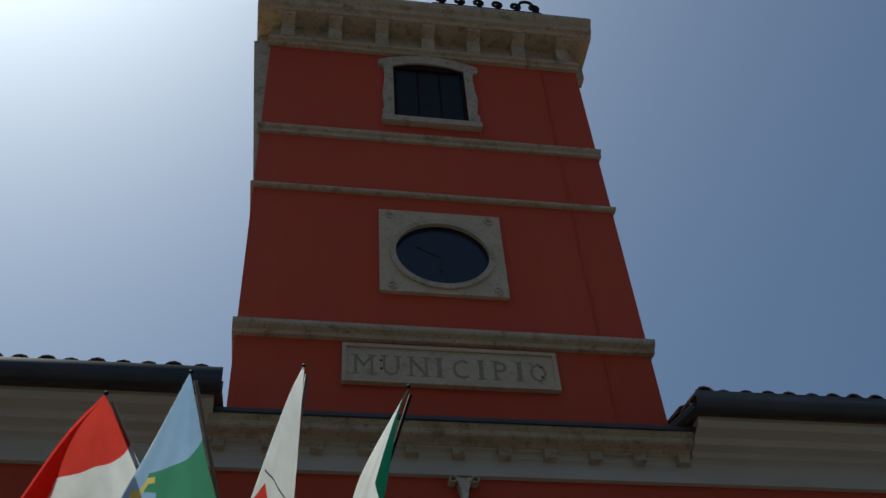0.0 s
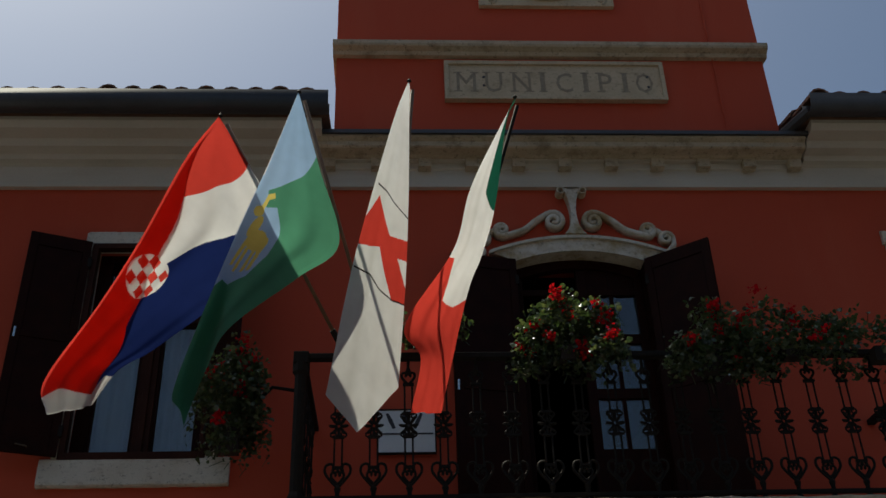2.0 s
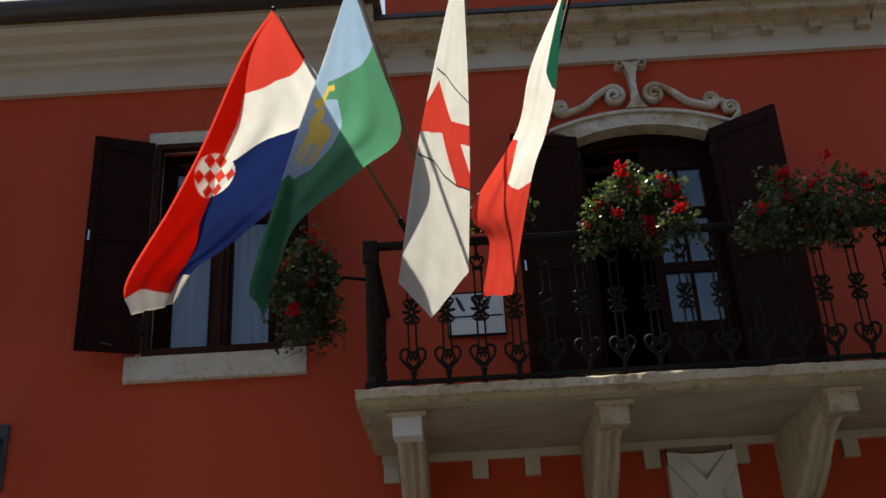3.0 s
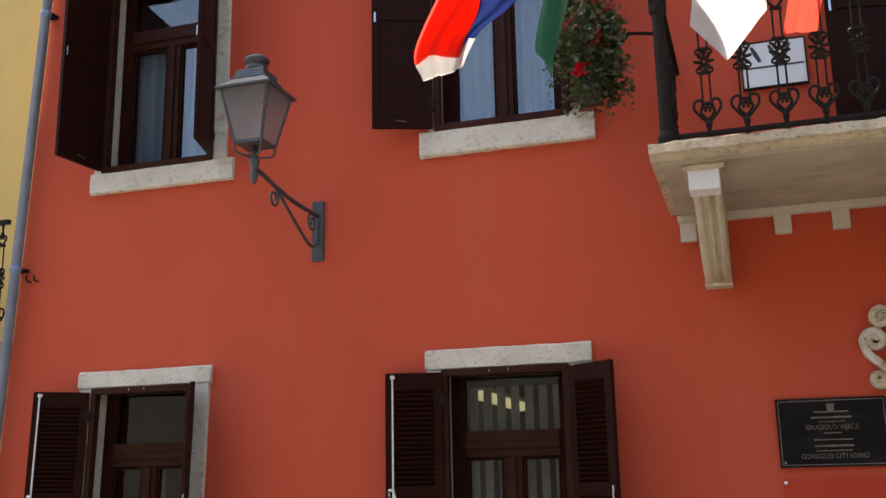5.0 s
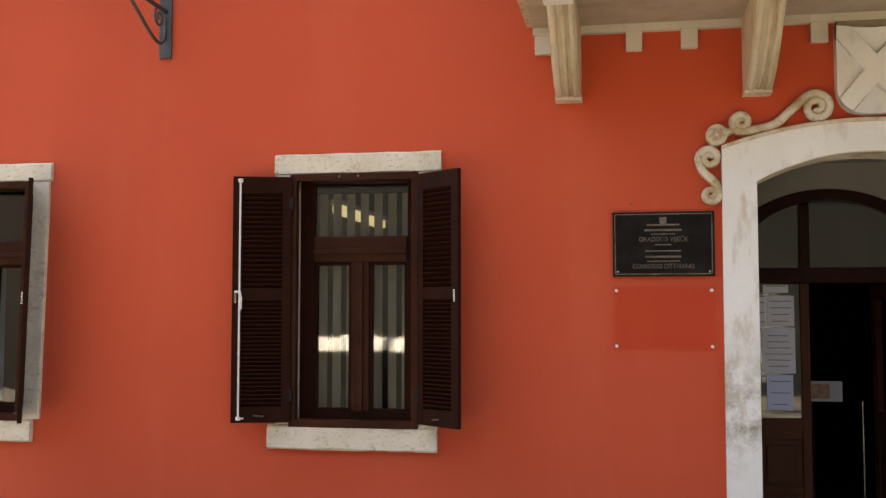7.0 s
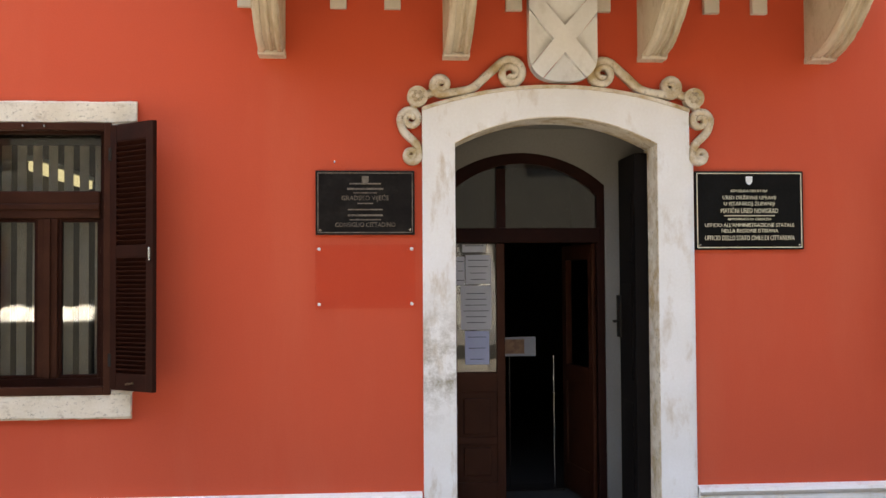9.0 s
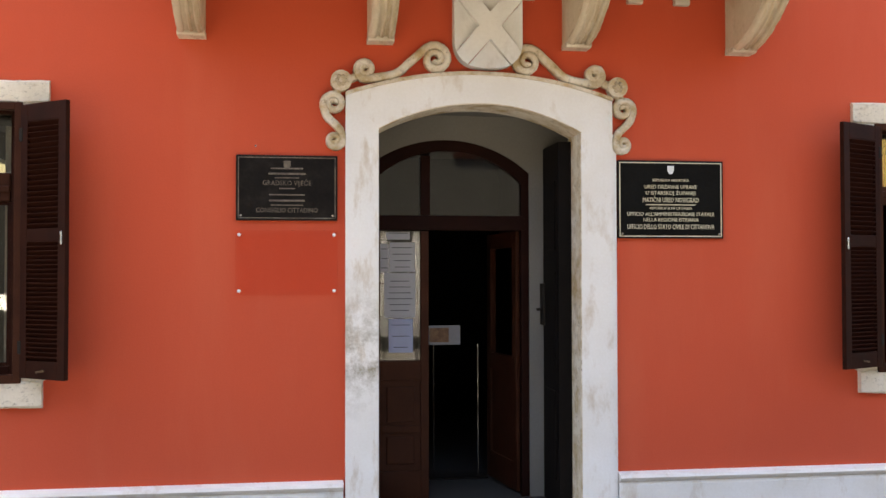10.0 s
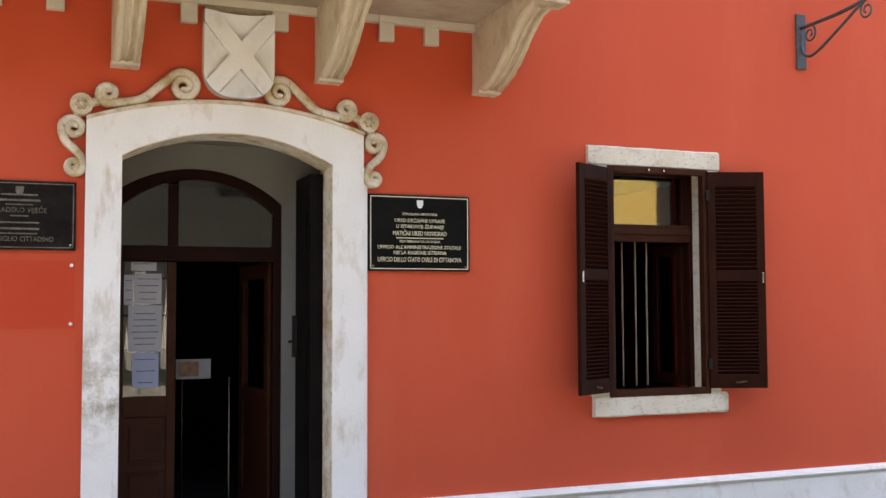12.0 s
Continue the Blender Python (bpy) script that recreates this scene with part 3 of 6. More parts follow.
for (a, b), lab in ((HIGH[0], "pleated white curtain behind the upper window"), (HIGH[1], "pale curtain behind the upper window"), (HIGH[2], "pale curtain behind the east upper window")):
    folds(a + 0.1, b - 0.1, 0.26, 4.5, 5.6, 9, 0.025, CURTAIN, "curtain", lab)
for k in range(8):
    x = -3.515 + k * 0.098
    tagged(part("vertical_blind", box(x, x + 0.058, 0.25, 0.256, 1.12, 2.62), BLIND), "beige fabric blind strip hanging behind the glass", "blind", group="vertical blinds")
tagged(part("blind_rail", box(-3.56, -2.80, 0.235, 0.275, 2.62, 2.70, 0.005), DARKROOM), "dark headrail carrying the vertical blinds", "blind rail")
fixture = tagged(empty("ceiling_light", (-4.32, 4.35, 2.91)), "lit strip light hung in the dim office", "ceiling light")
part("housing", box(-0.06, 0.06, -0.98, 0.98, -0.02, 0.03, 0.008), WHITE, fixture)
part("diffuser", box(-0.05, 0.05, -0.95, 0.95, -0.11, -0.02, 0.012), STRIP_GLOW, fixture, "glowing pale yellow diffuser")
for y in (-0.7, 0.7):
    part("cord", tube([(0, y, 0.03), (0, y, 0.40)], 0.006, 6), IRON, fixture)
folds(-6.16, -5.95, 0.27, 1.15, 2.2, 4, 0.02, CURTAIN, "curtain", "narrow pale curtain behind the ground-floor window")
folds(-5.80, -5.68, 0.27, 1.15, 2.2, 3, 0.02, CURTAIN, "curtain", "narrow pale curtain drawn to the window edge")
for k, x in enumerate((3.072, 3.188, 3.288)):
    tagged(part("blind_strip", box(x, x + 0.006, 0.265, 0.280, 1.07, 2.20), BLIND), "pale vertical blind strip turned edge-on", "blind", group="turned blind strips")

shutter(-3.615, 1.07, 2.705, 0.39, -1, 16, label="dark brown louvred shutter with a pale locking bar, folded open", bar=True)
shutter(-2.748, 1.075, 2.705, 0.395, 1, 38, label="dark brown louvred shutter standing off the red wall")
for leaf_root in (
        shutter(-6.42, 1.07, 2.695, 0.41, -1, 24, label="dark brown louvred shutter beside the drainpipe", bar=True),
        shutter(-5.55, 1.07, 2.705, 0.41, 1, 57, label="dark brown louvred shutter swung half open, nearly edge-on")):
    leaf_root.location.x += LEAN * (leaf_root.location.z - 2.72)
    leaf_root.rotation_euler = (Matrix.Rotation(math.atan(LEAN), 3, "Y") @ leaf_root.rotation_euler.to_matrix()).to_euler()
shutter(2.787, 1.06, 2.685, 0.41, -1, 26, label="dark brown louvred shutter beside the black plaque")
shutter(3.624, 1.06, 2.690, 0.435, 1, 20, label="dark brown louvred shutter opened wide on the red wall")
shutter(-3.65, 4.45, 6.13, 0.44, -1, 22, louvred=False, label="black-brown panelled shutter of the upper window")
shutter(-2.67, 4.45, 6.13, 0.46, 1, 60, louvred=False, label="black-brown panelled shutter behind the hanging geranium")
shutter(-6.45, 4.45, 6.13, 0.48, -1, 84, louvred=False, label="black-brown panelled shutter standing straight out")
shutter(-5.45, 4.45, 6.13, 0.46, 1, 74, louvred=False, label="black-brown panelled shutter above the street lamp")

# ---- entrance: stone surround, scrolls, crest, vestibule ----
CX = 0.05
surround = tagged(empty("door_1", (CX, 0, 0)), "white stone entrance surround with a segment arch, worn and stained", "doorway", kind="structure")


def sp(name, bm, m, parent, label=""):
    bm.transform(Matrix.Translation(-(parent.parent or parent).location))
    return part(name, bm, m, parent, label)


inner = arc(-0.610, 0.708, 2.61, 2.783, 24)
outer = arc(-0.818, 0.918, 2.836, 2.985, 24)
sp("arch_stone", arch_band(inner, outer, -0.05, 0.26), STONE_WHITE, surround, "white stone segment arch with an ochre stained soffit")
for a, b in ((-0.818, -0.610), (0.708, 0.918)):
    sp("jamb_stone", prism_y([(a, 0.0), (b, 0.0), (b, 2.61), (a, 2.836)] if a < 0 else [(a, 0.0), (b, 0.0), (b, 2.836), (a, 2.61)], -0.05, 0.26), STONE_JAMB if a < 0 else STONE_WHITE, surround)
sp("jamb_return", box(0.918, 0.95, -0.03, 0.0, 0.0, 2.60, 0.004), STONE_WHITE, surround)
sp("arch_soffit", arch_band([(x, z - 0.006) for x, z in inner], inner, -0.046, 0.255), STONE_SCROLL, surround, "ochre stained soffit")
sp("jamb_edge", box(0.702, 0.708, -0.044, 0.255, 0.12, 2.60), STONE_SCROLL, surround, "ochre stained inner edge")
sp("arch_fillet", arch_band([(x, z - 0.022) for x, z in outer], outer, -0.066, -0.05), STONE_SCROLL, surround, "ochre weathered outer fillet")
sp("door_step", box(-0.8, 0.9, -0.32, 0.3, 0.0, 0.11, 0.012), STONE_WHITE, surround)


def scrollwork(name, cx, strokes, dots, y0, y1, material, label):
    """Mirror-image scrolls about cx: strokes of (points, width); dots are round bosses (x, z, r)."""
    root = tagged(empty(name, (cx, y1, strokes[0][0][0][1])), label, "ornament")
    for s in (1, -1):
        for k, (pts, w) in enumerate(strokes):
            smooth(sp("scroll", ribbon([(cx + s * x, z) for x, z in pts], w, y0 + 0.005 * k, y1), material, root))
        for x, z, r in dots:
            bm = prism_y([(cx + s * x + r * math.cos(a), z + r * math.sin(a)) for a in (2 * math.pi * k / 18 for k in range(18))], y0 - 0.004, y1)
            sp("rosette", bm, material, root)
            bm = bmesh.new()
            for k in range(6):
                a = k * math.pi / 3
                q = bmesh.ops.create_icosphere(bm, subdivisions=1, radius=r * 0.24)["verts"]
                for v in q:
                    v.co += Vector((cx + s * x + math.cos(a) * r * 0.4, y0 - 0.006, z + math.sin(a) * r * 0.4))
            sp("petals", bm, STONE_OLD, root)
    return root


def stroke(a, mid, b, w):
    """Volute a (c, r, start angle, turns), a sweep through mid, volute b: one band."""
    pa = spiral(a[0], a[1], a[1] * 0.18, a[2], a[3], 28)[::-1]
    pb = spiral(b[0], b[1], b[1] * 0.18, b[2], b[3], 28)
    mids = [tuple(p) for p in curve_points([Vector((*pa[-1], 0)), *[Vector((*m, 0)) for m in mid], Vector((*pb[0], 0))], 6)][1:-1]
    pts = pa + [(p[0], p[1]) for p in mids] + pb
    n = len(pts)
    return pts, [w * (0.62 + 0.38 * math.sin(math.pi * k / (n - 1))) for k in range(n)]


DOOR = [
    stroke(((0.299, 3.062), 0.092, 50, 1.75), [(0.46, 3.04), (0.56, 2.958)], ((0.748, 2.983), 0.062, 245, 1.75), 0.054),
    stroke(((0.945, 2.762), 0.068, -15, 1.55), [(0.985, 2.68), (0.915, 2.61)], ((0.938, 2.533), 0.052, 160, 1.5), 0.050),
]
DOOR.append(([(0.79, 2.945), (0.83, 2.925), (0.90, 2.90)], 0.05))
DOOR.append(([(0.90, 2.90), (0.915, 2.86), (0.93, 2.82)], 0.05))
scrollwork("overdoor_scroll", 0.053, DOOR, [(0.90, 2.905, 0.066)], -0.062, 0.0, STONE_SCROLL, "carved white stone scrolls crowning the entrance arch")

crest = tagged(empty("stone_crest", (0.076, 0, 3.0)), "white stone shield with a raised diagonal cross over the entrance", "coat of arms")


def shield(w, z0, z1, n=14):
    pts = [(-w, z1)] + [(-w + 2 * w * k / 8, z1 - 0.02 * math.sin(math.pi * k / 8)) for k in range(1, 8)] + [(w, z1)]
    pts += [(w * math.cos(a) ** 0.65, z0 + 0.17 - 0.17 * math.sin(a)) for a in (math.pi / 2 * k / n for k in range(n))]
    pts += [(0.0, z0)]
    return pts + [(-w * math.sin(a) ** 0.65, z0 + 0.17 - 0.17 * math.cos(a)) for a in (math.pi / 2 * k / n for k in range(1, n + 1))]


SC, HW = Vector((0.100, 3.276)), 0.055
RIM = []
for (xa, za), (xb, zb) in zip(shield(0.222, 3.004, 3.552), shield(0.222, 3.004, 3.552)[1:] + shield(0.222, 3.004, 3.552)[:1]):
    n = max(1, int(math.hypot(xb - xa, zb - za) / 0.006))
    RIM += [Vector((0.090 + xa + (xb - xa) * k / n, za + (zb - za) * k / n)) for k in range(n)]
N1, N2 = Vector((0.77, 0.64)), Vector((-0.77, 0.64))


def side_of(p):
    """Which of the four fields a rim point borders, or 0 on an arm of the cross."""
    u, w = (p - SC).dot(N1), (p - SC).dot(N2)
    return 0 if min(abs(u), abs(w)) < HW else (1 if u > 0 else -1) * (1 if w > 0 else 2)


APEX = {1: SC + Vector((0, HW / 0.64)), -1: SC + Vector((-HW / 0.77, 0)), 2: SC + Vector((HW / 0.77, 0)), -2: SC - Vector((0, HW / 0.64))}
start = next(k for k in range(len(RIM)) if side_of(RIM[k]) == 1 and side_of(RIM[k - 1]) == 0)
RIM = RIM[start:] + RIM[:start]
bm = bmesh.new()
front, back = [bm.verts.new((p.x, -0.088, p.y)) for p in RIM], [bm.verts.new((p.x, 0.0, p.y)) for p in RIM]
star, last = [], 0
for k, p in enumerate(RIM):
    q = (k + 1) % len(RIM)
    bm.faces.new((front[k], front[q], back[q], back[k]))
    f = side_of(p)
    if f == 0:
        star.append(p)
    elif f != last:
        star.append(APEX[f])
        deep = bm.verts.new((APEX[f].x, -0.040, APEX[f].y))
    if f and side_of(RIM[q]) == f:
        bm.faces.new((front[k], front[q], deep))
    last = f
bm.faces.new(back)
shield_part = sp("shield", bm, STONE_CREST, crest, "white stone shield with hollowed fields")
bm = bmesh.new()
hub = bm.verts.new((SC.x, -0.096, SC.y))
tops, feet = [bm.verts.new((p.x, -0.096, p.y)) for p in star], [bm.verts.new((p.x, -0.035, p.y)) for p in star]
for k in range(len(star)):
    q = (k + 1) % len(star)
    bm.faces.new((tops[k], tops[q], hub))
    bm.faces.new((tops[k], tops[q], feet[q], feet[k]))
sp("cross", bm, STONE_CREST, shield_part, "diagonal cross in relief")
# Darker strip along the top of the shield.
sp("crest_top", box(-0.12, 0.30, -0.05, 0.0, 3.535, 3.60, 0.01), CARVE, crest, "dark top edge")

# vestibule
tagged(part("vestibule_wall_west", box(-1.0, -0.80, 0.42, 0.60, 0.12, 3.35), INNER), "vestibule wall, plaster darkened as if unlit", "wall", kind="structure")
tagged(part("vestibule_wall_east", box(0.90, 1.1, 0.42, 0.60, 0.12, 3.35), INNER), "vestibule wall, plaster darkened as if unlit", "wall", kind="structure")
iarch = arc(-0.68, 0.512, 2.40, 2.63, 20)
bm = arch_band(iarch, [(x, 3.35) for x, z in iarch], 0.60, 0.70)
add_box(bm, 0.512, 1.1, 0.60, 0.70, 0.12, 3.35)
add_box(bm, -1.0, -0.68, 0.60, 0.70, 0.12, 3.35)
tagged(part("vestibule_wall_inner", bm, INNER), "plastered wall round the inner door, darkened as if unlit", "wall", kind="structure")
tagged(part("vestibule_ceiling", box(-0.8, 0.9, 0.26, 0.60, 2.80, 2.9), INNER), "pale vestibule vault", "ceiling", kind="structure")

idoor = tagged(empty("door_2", (-0.08, 0.62, 0.12)), "dark brown glazed inner door with an arched fanlight, one leaf open", "door", kind="structure")
# Fanlight frame and posts take the darkened wood, standing for shade in the vestibule.
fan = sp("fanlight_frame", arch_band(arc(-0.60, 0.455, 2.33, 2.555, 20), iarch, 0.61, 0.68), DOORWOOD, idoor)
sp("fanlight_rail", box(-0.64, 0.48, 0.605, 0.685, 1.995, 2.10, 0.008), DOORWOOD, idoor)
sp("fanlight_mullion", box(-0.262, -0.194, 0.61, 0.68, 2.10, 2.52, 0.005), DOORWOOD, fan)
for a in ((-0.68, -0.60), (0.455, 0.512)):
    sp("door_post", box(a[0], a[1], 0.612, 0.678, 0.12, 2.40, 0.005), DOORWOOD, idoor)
for a, b in ((-0.60, -0.262), (-0.194, 0.455)):
    g = sp("fanlight_pane", box(a, b, 0.64, 0.645, 2.10, 2.60), GLASS, fan)
    g.visible_shadow = False
leaf = sp("door_leaf", add_box(add_box(add_box(box(-0.60, -0.545, 0.62, 0.665, 0.13, 1.99, 0.004), -0.262, -0.205, 0.62, 0.665, 0.13, 1.99, 0.004),
          -0.545, -0.262, 0.62, 0.665, 0.95, 1.085, 0.004), -0.545, -0.262, 0.62, 0.665, 0.13, 0.32, 0.004), WOOD_WARM, idoor)
for lo, hi in ((0.32, 0.607), (0.613, 0.95)):
    sp("door_panel", add_box(box(-0.545, -0.262, 0.635, 0.655, lo, hi), -0.50, -0.305, 0.624, 0.64, lo + 0.045, hi - 0.045, 0.008), WOOD_WARM, leaf)
sp("lock_rail", box(-0.545, -0.262, 0.622, 0.633, 0.585, 0.635, 0.004), WOOD_WARM, leaf)
g = sp("door_pane", box(-0.545, -0.262, 0.645, 0.650, 1.085, 1.99), GLASS, leaf)
g.visible_shadow = False
# the other inner leaf stands open into the hall
bm = bmesh.new()
for q in ((0.0, 0.09, 0.02, 1.87), (0.56, 0.65, 0.02, 1.87), (0.09, 0.56, 0.02, 0.22), (0.09, 0.56, 0.84, 0.97), (0.09, 0.56, 1.76, 1.87)):
    add_box(bm, q[0], q[1], -0.022, 0.022, q[2], q[3], 0.004)
add_box(bm, 0.09, 0.56, -0.012, 0.012, 0.22, 0.84)
bm.transform(Matrix.Translation((0.455 + 0.08, 0.685 - 0.62, 0.0)) @ Matrix.Rotation(radians(98), 4, "Z"))
part("open_leaf", bm, WOOD_WARM, idoor, "brown leaf swung open into the hall")
eleaf = tagged(empty("entrance_door_leaf", (0.63, 0.26, 0.12)), "heavy black-brown entrance door leaf folded open inside the reveal", "door")
sp("leaf", box(0.61, 0.70, 0.17, 0.59, 0.12, 2.575, 0.006), BLACKWOOD, eleaf)
for z0, z1 in ((0.3, 0.9), (1.05, 1.7), (1.85, 2.32)):
    sp("panel", box(0.602, 0.61, 0.24, 0.52, z0, z1, 0.003), BLACKWOOD, eleaf)
sp("lock_case", box(0.585, 0.61, 0.50, 0.588, 1.33, 1.62, 0.004), IRON, eleaf, "black iron lock case")
sp("handle", tube([(0.59, 0.54, 1.44), (0.555, 0.54, 1.44), (0.545, 0.47, 1.44)], 0.010, 8), IRON, eleaf, "black lever handle")


def notice(x0, x1, z0, z1, material, label, bars):
    root = tagged(empty("paper_notice", ((x0 + x1) / 2, 0.64, z0)), label, "notice", group="paper notices on the glass")
    sp("sheet", box(x0, x1, 0.640, 0.6415, z0, z1), material, root)
    for k in range(bars):
        z = z1 - (z1 - z0) * (0.18 + 0.66 * k / max(bars - 1, 1))
        w = (x1 - x0) * random.uniform(0.25, 0.42)
        sp("text_bar", box((x0 + x1) / 2 - w, (x0 + x1) / 2 + w, 0.6385, 0.640, z - 0.0025, z + 0.0025), INK, root)


notice(-0.478, -0.300, 1.705, 1.91, PAPER, "white printed notice taped to the door glass", 4)
notice(-0.545, -0.485, 1.70, 1.90, PAPER, "narrow white printed notice on the door glass", 3)
notice(-0.515, -0.297, 1.385, 1.695, PAPER, "tall white printed notice taped below another", 6)
notice(-0.485, -0.315, 1.14, 1.375, PAPER_BLUE, "pale blue printed notice low on the glass", 3)
notice(-0.50, -0.335, 1.93, 1.985, PAPER, "folded white slip at the top of the glass", 1)

stand = tagged(empty("leaflet_stand", (0.0, 1.36, 0.12)), "thin metal stand with a pale printed board in the dark hall", "stand")
sp("board", box(-0.118, 0.137, 1.35, 1.37, 1.142, 1.290, 0.003), PAPER, stand)
sp("picture", box(-0.104, 0.046, 1.344, 1.35, 1.162, 1.272), mat("tan_print", (0.42, 0.25, 0.13), (0.2, 0.1, 0.06), scale=20, rough=0.7), stand)
for x in (-0.071, 0.278):
    sp("leg", tube([(x, 1.36, 0.12), (x, 1.36, 1.142)], 0.005, 8), CHROME, stand)
sp("foot", box(-0.13, 0.34, 1.26, 1.46, 0.12, 0.135, 0.004), IRON, stand)


board = tagged(empty("notice_board", (0.05, 7.97, 1.1)), "dim framed notice board on the far wall of the hall", "notice board")
part("backing", box(-0.55, 0.45, -0.02, 0.03, 0.0, 0.95), INNER, board)
for q in ((-0.59, -0.55, -0.04, 0.99), (0.45, 0.49, -0.04, 0.99), (-0.55, 0.45, -0.04, 0.0), (-0.55, 0.45, 0.95, 0.99), (-0.55, 0.45, 0.44, 0.47)):
    part("rim", box(q[0], q[1], -0.035, 0.03, q[2], q[3], 0.004), WOOD, board)


# ---- plaques ----
def plaque(name, x0, x1, z0, z1, stone, label, lines, rims=BRASS):
    root = tagged(empty(name, ((x0 + x1) / 2, 0, z0)), label, "plaque")
    sp("slab", box(x0, x1, -0.026, 0.0, z0, z1, 0.004), stone, root)
    e = 0.012
    bm = bmesh.new()
    for a in ((x0 + e, x1 - e, z0 + e, z0 + e + 0.006), (x0 + e, x1 - e, z1 - e - 0.006, z1 - e), (x0 + e, x0 + e + 0.006, z0 + e, z1 - e), (x1 - e - 0.006, x1 - e, z0 + e, z1 - e)):
        add_box(bm, a[0], a[1], -0.0285, -0.026, a[2], a[3])
    sp("border", bm, rims, root)
    cx = (x0 + x1) / 2
    for text, size, dz, wide in lines:
        z = z1 - dz
        if text == "-":
            sp("rule", box(cx - wide / 2, cx + wide / 2, -0.0282, -0.026, z - 0.003, z + 0.003), rims, root)
        elif text == "=":
            sp("text_bar", box(cx - wide / 2, cx + wide / 2, -0.0282, -0.026, z, z + size * 0.6), rims, root)
        else:
            ob = letters(text, size, cx, -0.0275, z, rims, root, 0.001, wide)
            ob.data.transform(Matrix.Translation(-root.location))
    # small shield emblem
    sp("emblem", prism_y([(cx - 0.022, z1 - 0.035), (cx + 0.022, z1 - 0.035), (cx + 0.022, z1 - 0.065), (cx + 0.012, z1 - 0.085), (cx, z1 - 0.09),
                          (cx - 0.012, z1 - 0.085), (cx - 0.022, z1 - 0.065)], -0.029, -0.026), WHITE if rims is BRASS else rims, root, "small pale shield emblem")
    for x in (x0 + 0.03, x1 - 0.03):
        part("screw", lathe([(0.008, 0), (0.008, 0.004)], (0, 0, 0), 8), CHROME, root).matrix_local = Matrix.Translation((x - root.location.x, -0.026, 0.03)) @ pose(0, 0, 0, 90)
    return root


plaque("black_plaque", 0.958, 1.686, 1.920, 2.434, BLACKPL, "polished black stone office plaque with gilt lettering", [
    ("REPUBLIKA HRVATSKA", 0.024, 0.138, 0.25), ("URED DRŽAVNE UPRAVE", 0.034, 0.185, 0.36), ("U ISTARSKOJ ŽUPANIJI", 0.034, 0.225, 0.34),
    ("MATIČNI URED NOVIGRAD", 0.044, 0.275, 0.385), ("-", 0, 0.292, 0.34), ("REPUBBLICA DI CROAZIA", 0.022, 0.322, 0.29),
    ("UFFICIO ALL'AMMINISTRAZIONE STATALE", 0.034, 0.365, 0.60), ("NELLA REGIONE ISTRIANA", 0.034, 0.402, 0.38), ("UFFICIO DELLO STATO CIVILE DI CITTANOVA", 0.044, 0.452, 0.60)])
plaque("worn_plaque", -1.495, -0.868, 2.024, 2.432, BLACKPL2, "worn black council plaque with faded lettering", [
    ("=", 0.016, 0.088, 0.20), ("=", 0.020, 0.122, 0.23), ("=", 0.012, 0.145, 0.15), ("GRADSKO VIJEĆE", 0.042, 0.188, 0.30), ("=", 0.012, 0.212, 0.10),
    ("=", 0.014, 0.252, 0.22), ("=", 0.020, 0.290, 0.22), ("=", 0.012, 0.316, 0.20), ("CONSIGLIO CITTADINO", 0.042, 0.358, 0.38)],
    mat("faded_bronze_letters", (0.20, 0.165, 0.12), (0.07, 0.055, 0.04), scale=22, rough=0.6, bump=0))
ap = tagged(empty("acrylic_plate", (-1.18, 0, 1.56)), "blank clear acrylic plate on four studs below a plaque", "sign plate")
g = sp("sheet", box(-1.497, -0.867, -0.022, -0.018, 1.558, 1.962, 0.001), ACRYL, ap)
g.visible_shadow = False
for x in (-1.475, -0.889):
    for z in (1.585, 1.935):
        part("stud", lathe([(0.011, 0), (0.011, 0.024), (0.006, 0.029)], (0, 0, 0), 10), WHITE, ap, "pale round stud").matrix_local = Matrix.Translation((x + 1.18, 0, z - 1.56)) @ pose(0, 0, 0, 90)

tagged(part("wall_nail", tube([(-1.375, 0.0, 2.485), (-1.375, -0.03, 2.488)], 0.006, 6), CHROME), "bright nail in the red wall above a plaque", "nail")

# ---- balcony ----
balcony = tagged(empty("balcony", (0.03, 0, 3.65)), "weathered stone balcony slab with a moulded edge over the entrance", "balcony", kind="structure")
EDGE = [(-1.20, 3.66), (-1.225, 3.668), (-1.24, 3.682), (-1.275, 3.688), (-1.275, 3.734), (-1.26, 3.746), (0.0, 3.752), (0.0, 3.66)]
rings = []
for k in range(141):
    x = -2.035 + 4.13 * k / 140
    rings.append([(x, y + (0.016 * noise.noise(Vector((x * 9, y * 30, z * 40))) + 0.010 * noise.noise(Vector((x * 31, 5, z * 60))) if y < -1.1 else 0),
                   z + (0.008 * noise.noise(Vector((x * 14, 9, z * 50))) if y < -1.1 else 0)) for y, z in EDGE])
sp("slab", add_loop(bmesh.new(), rings), STONE_OLD, balcony)
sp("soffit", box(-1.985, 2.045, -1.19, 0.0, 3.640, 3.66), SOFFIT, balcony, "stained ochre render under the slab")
sp("wall_ledge", box(-1.98, 2.04, -0.055, 0.0, 3.59, 3.641, 0.004), CREAM, balcony, "cream ledge under the slab")
for x in (-1.93, -1.348, -1.003, -0.22, 0.36, 1.084, 1.407, 1.98):
    sp("dentil", add_box(box(x - 0.052, x + 0.052, -0.045, 0.0, 3.468, 3.60, 0.005), x - 0.062, x + 0.062, -0.064, 0.0, 3.592, 3.638, 0.005), CREAM, balcony)


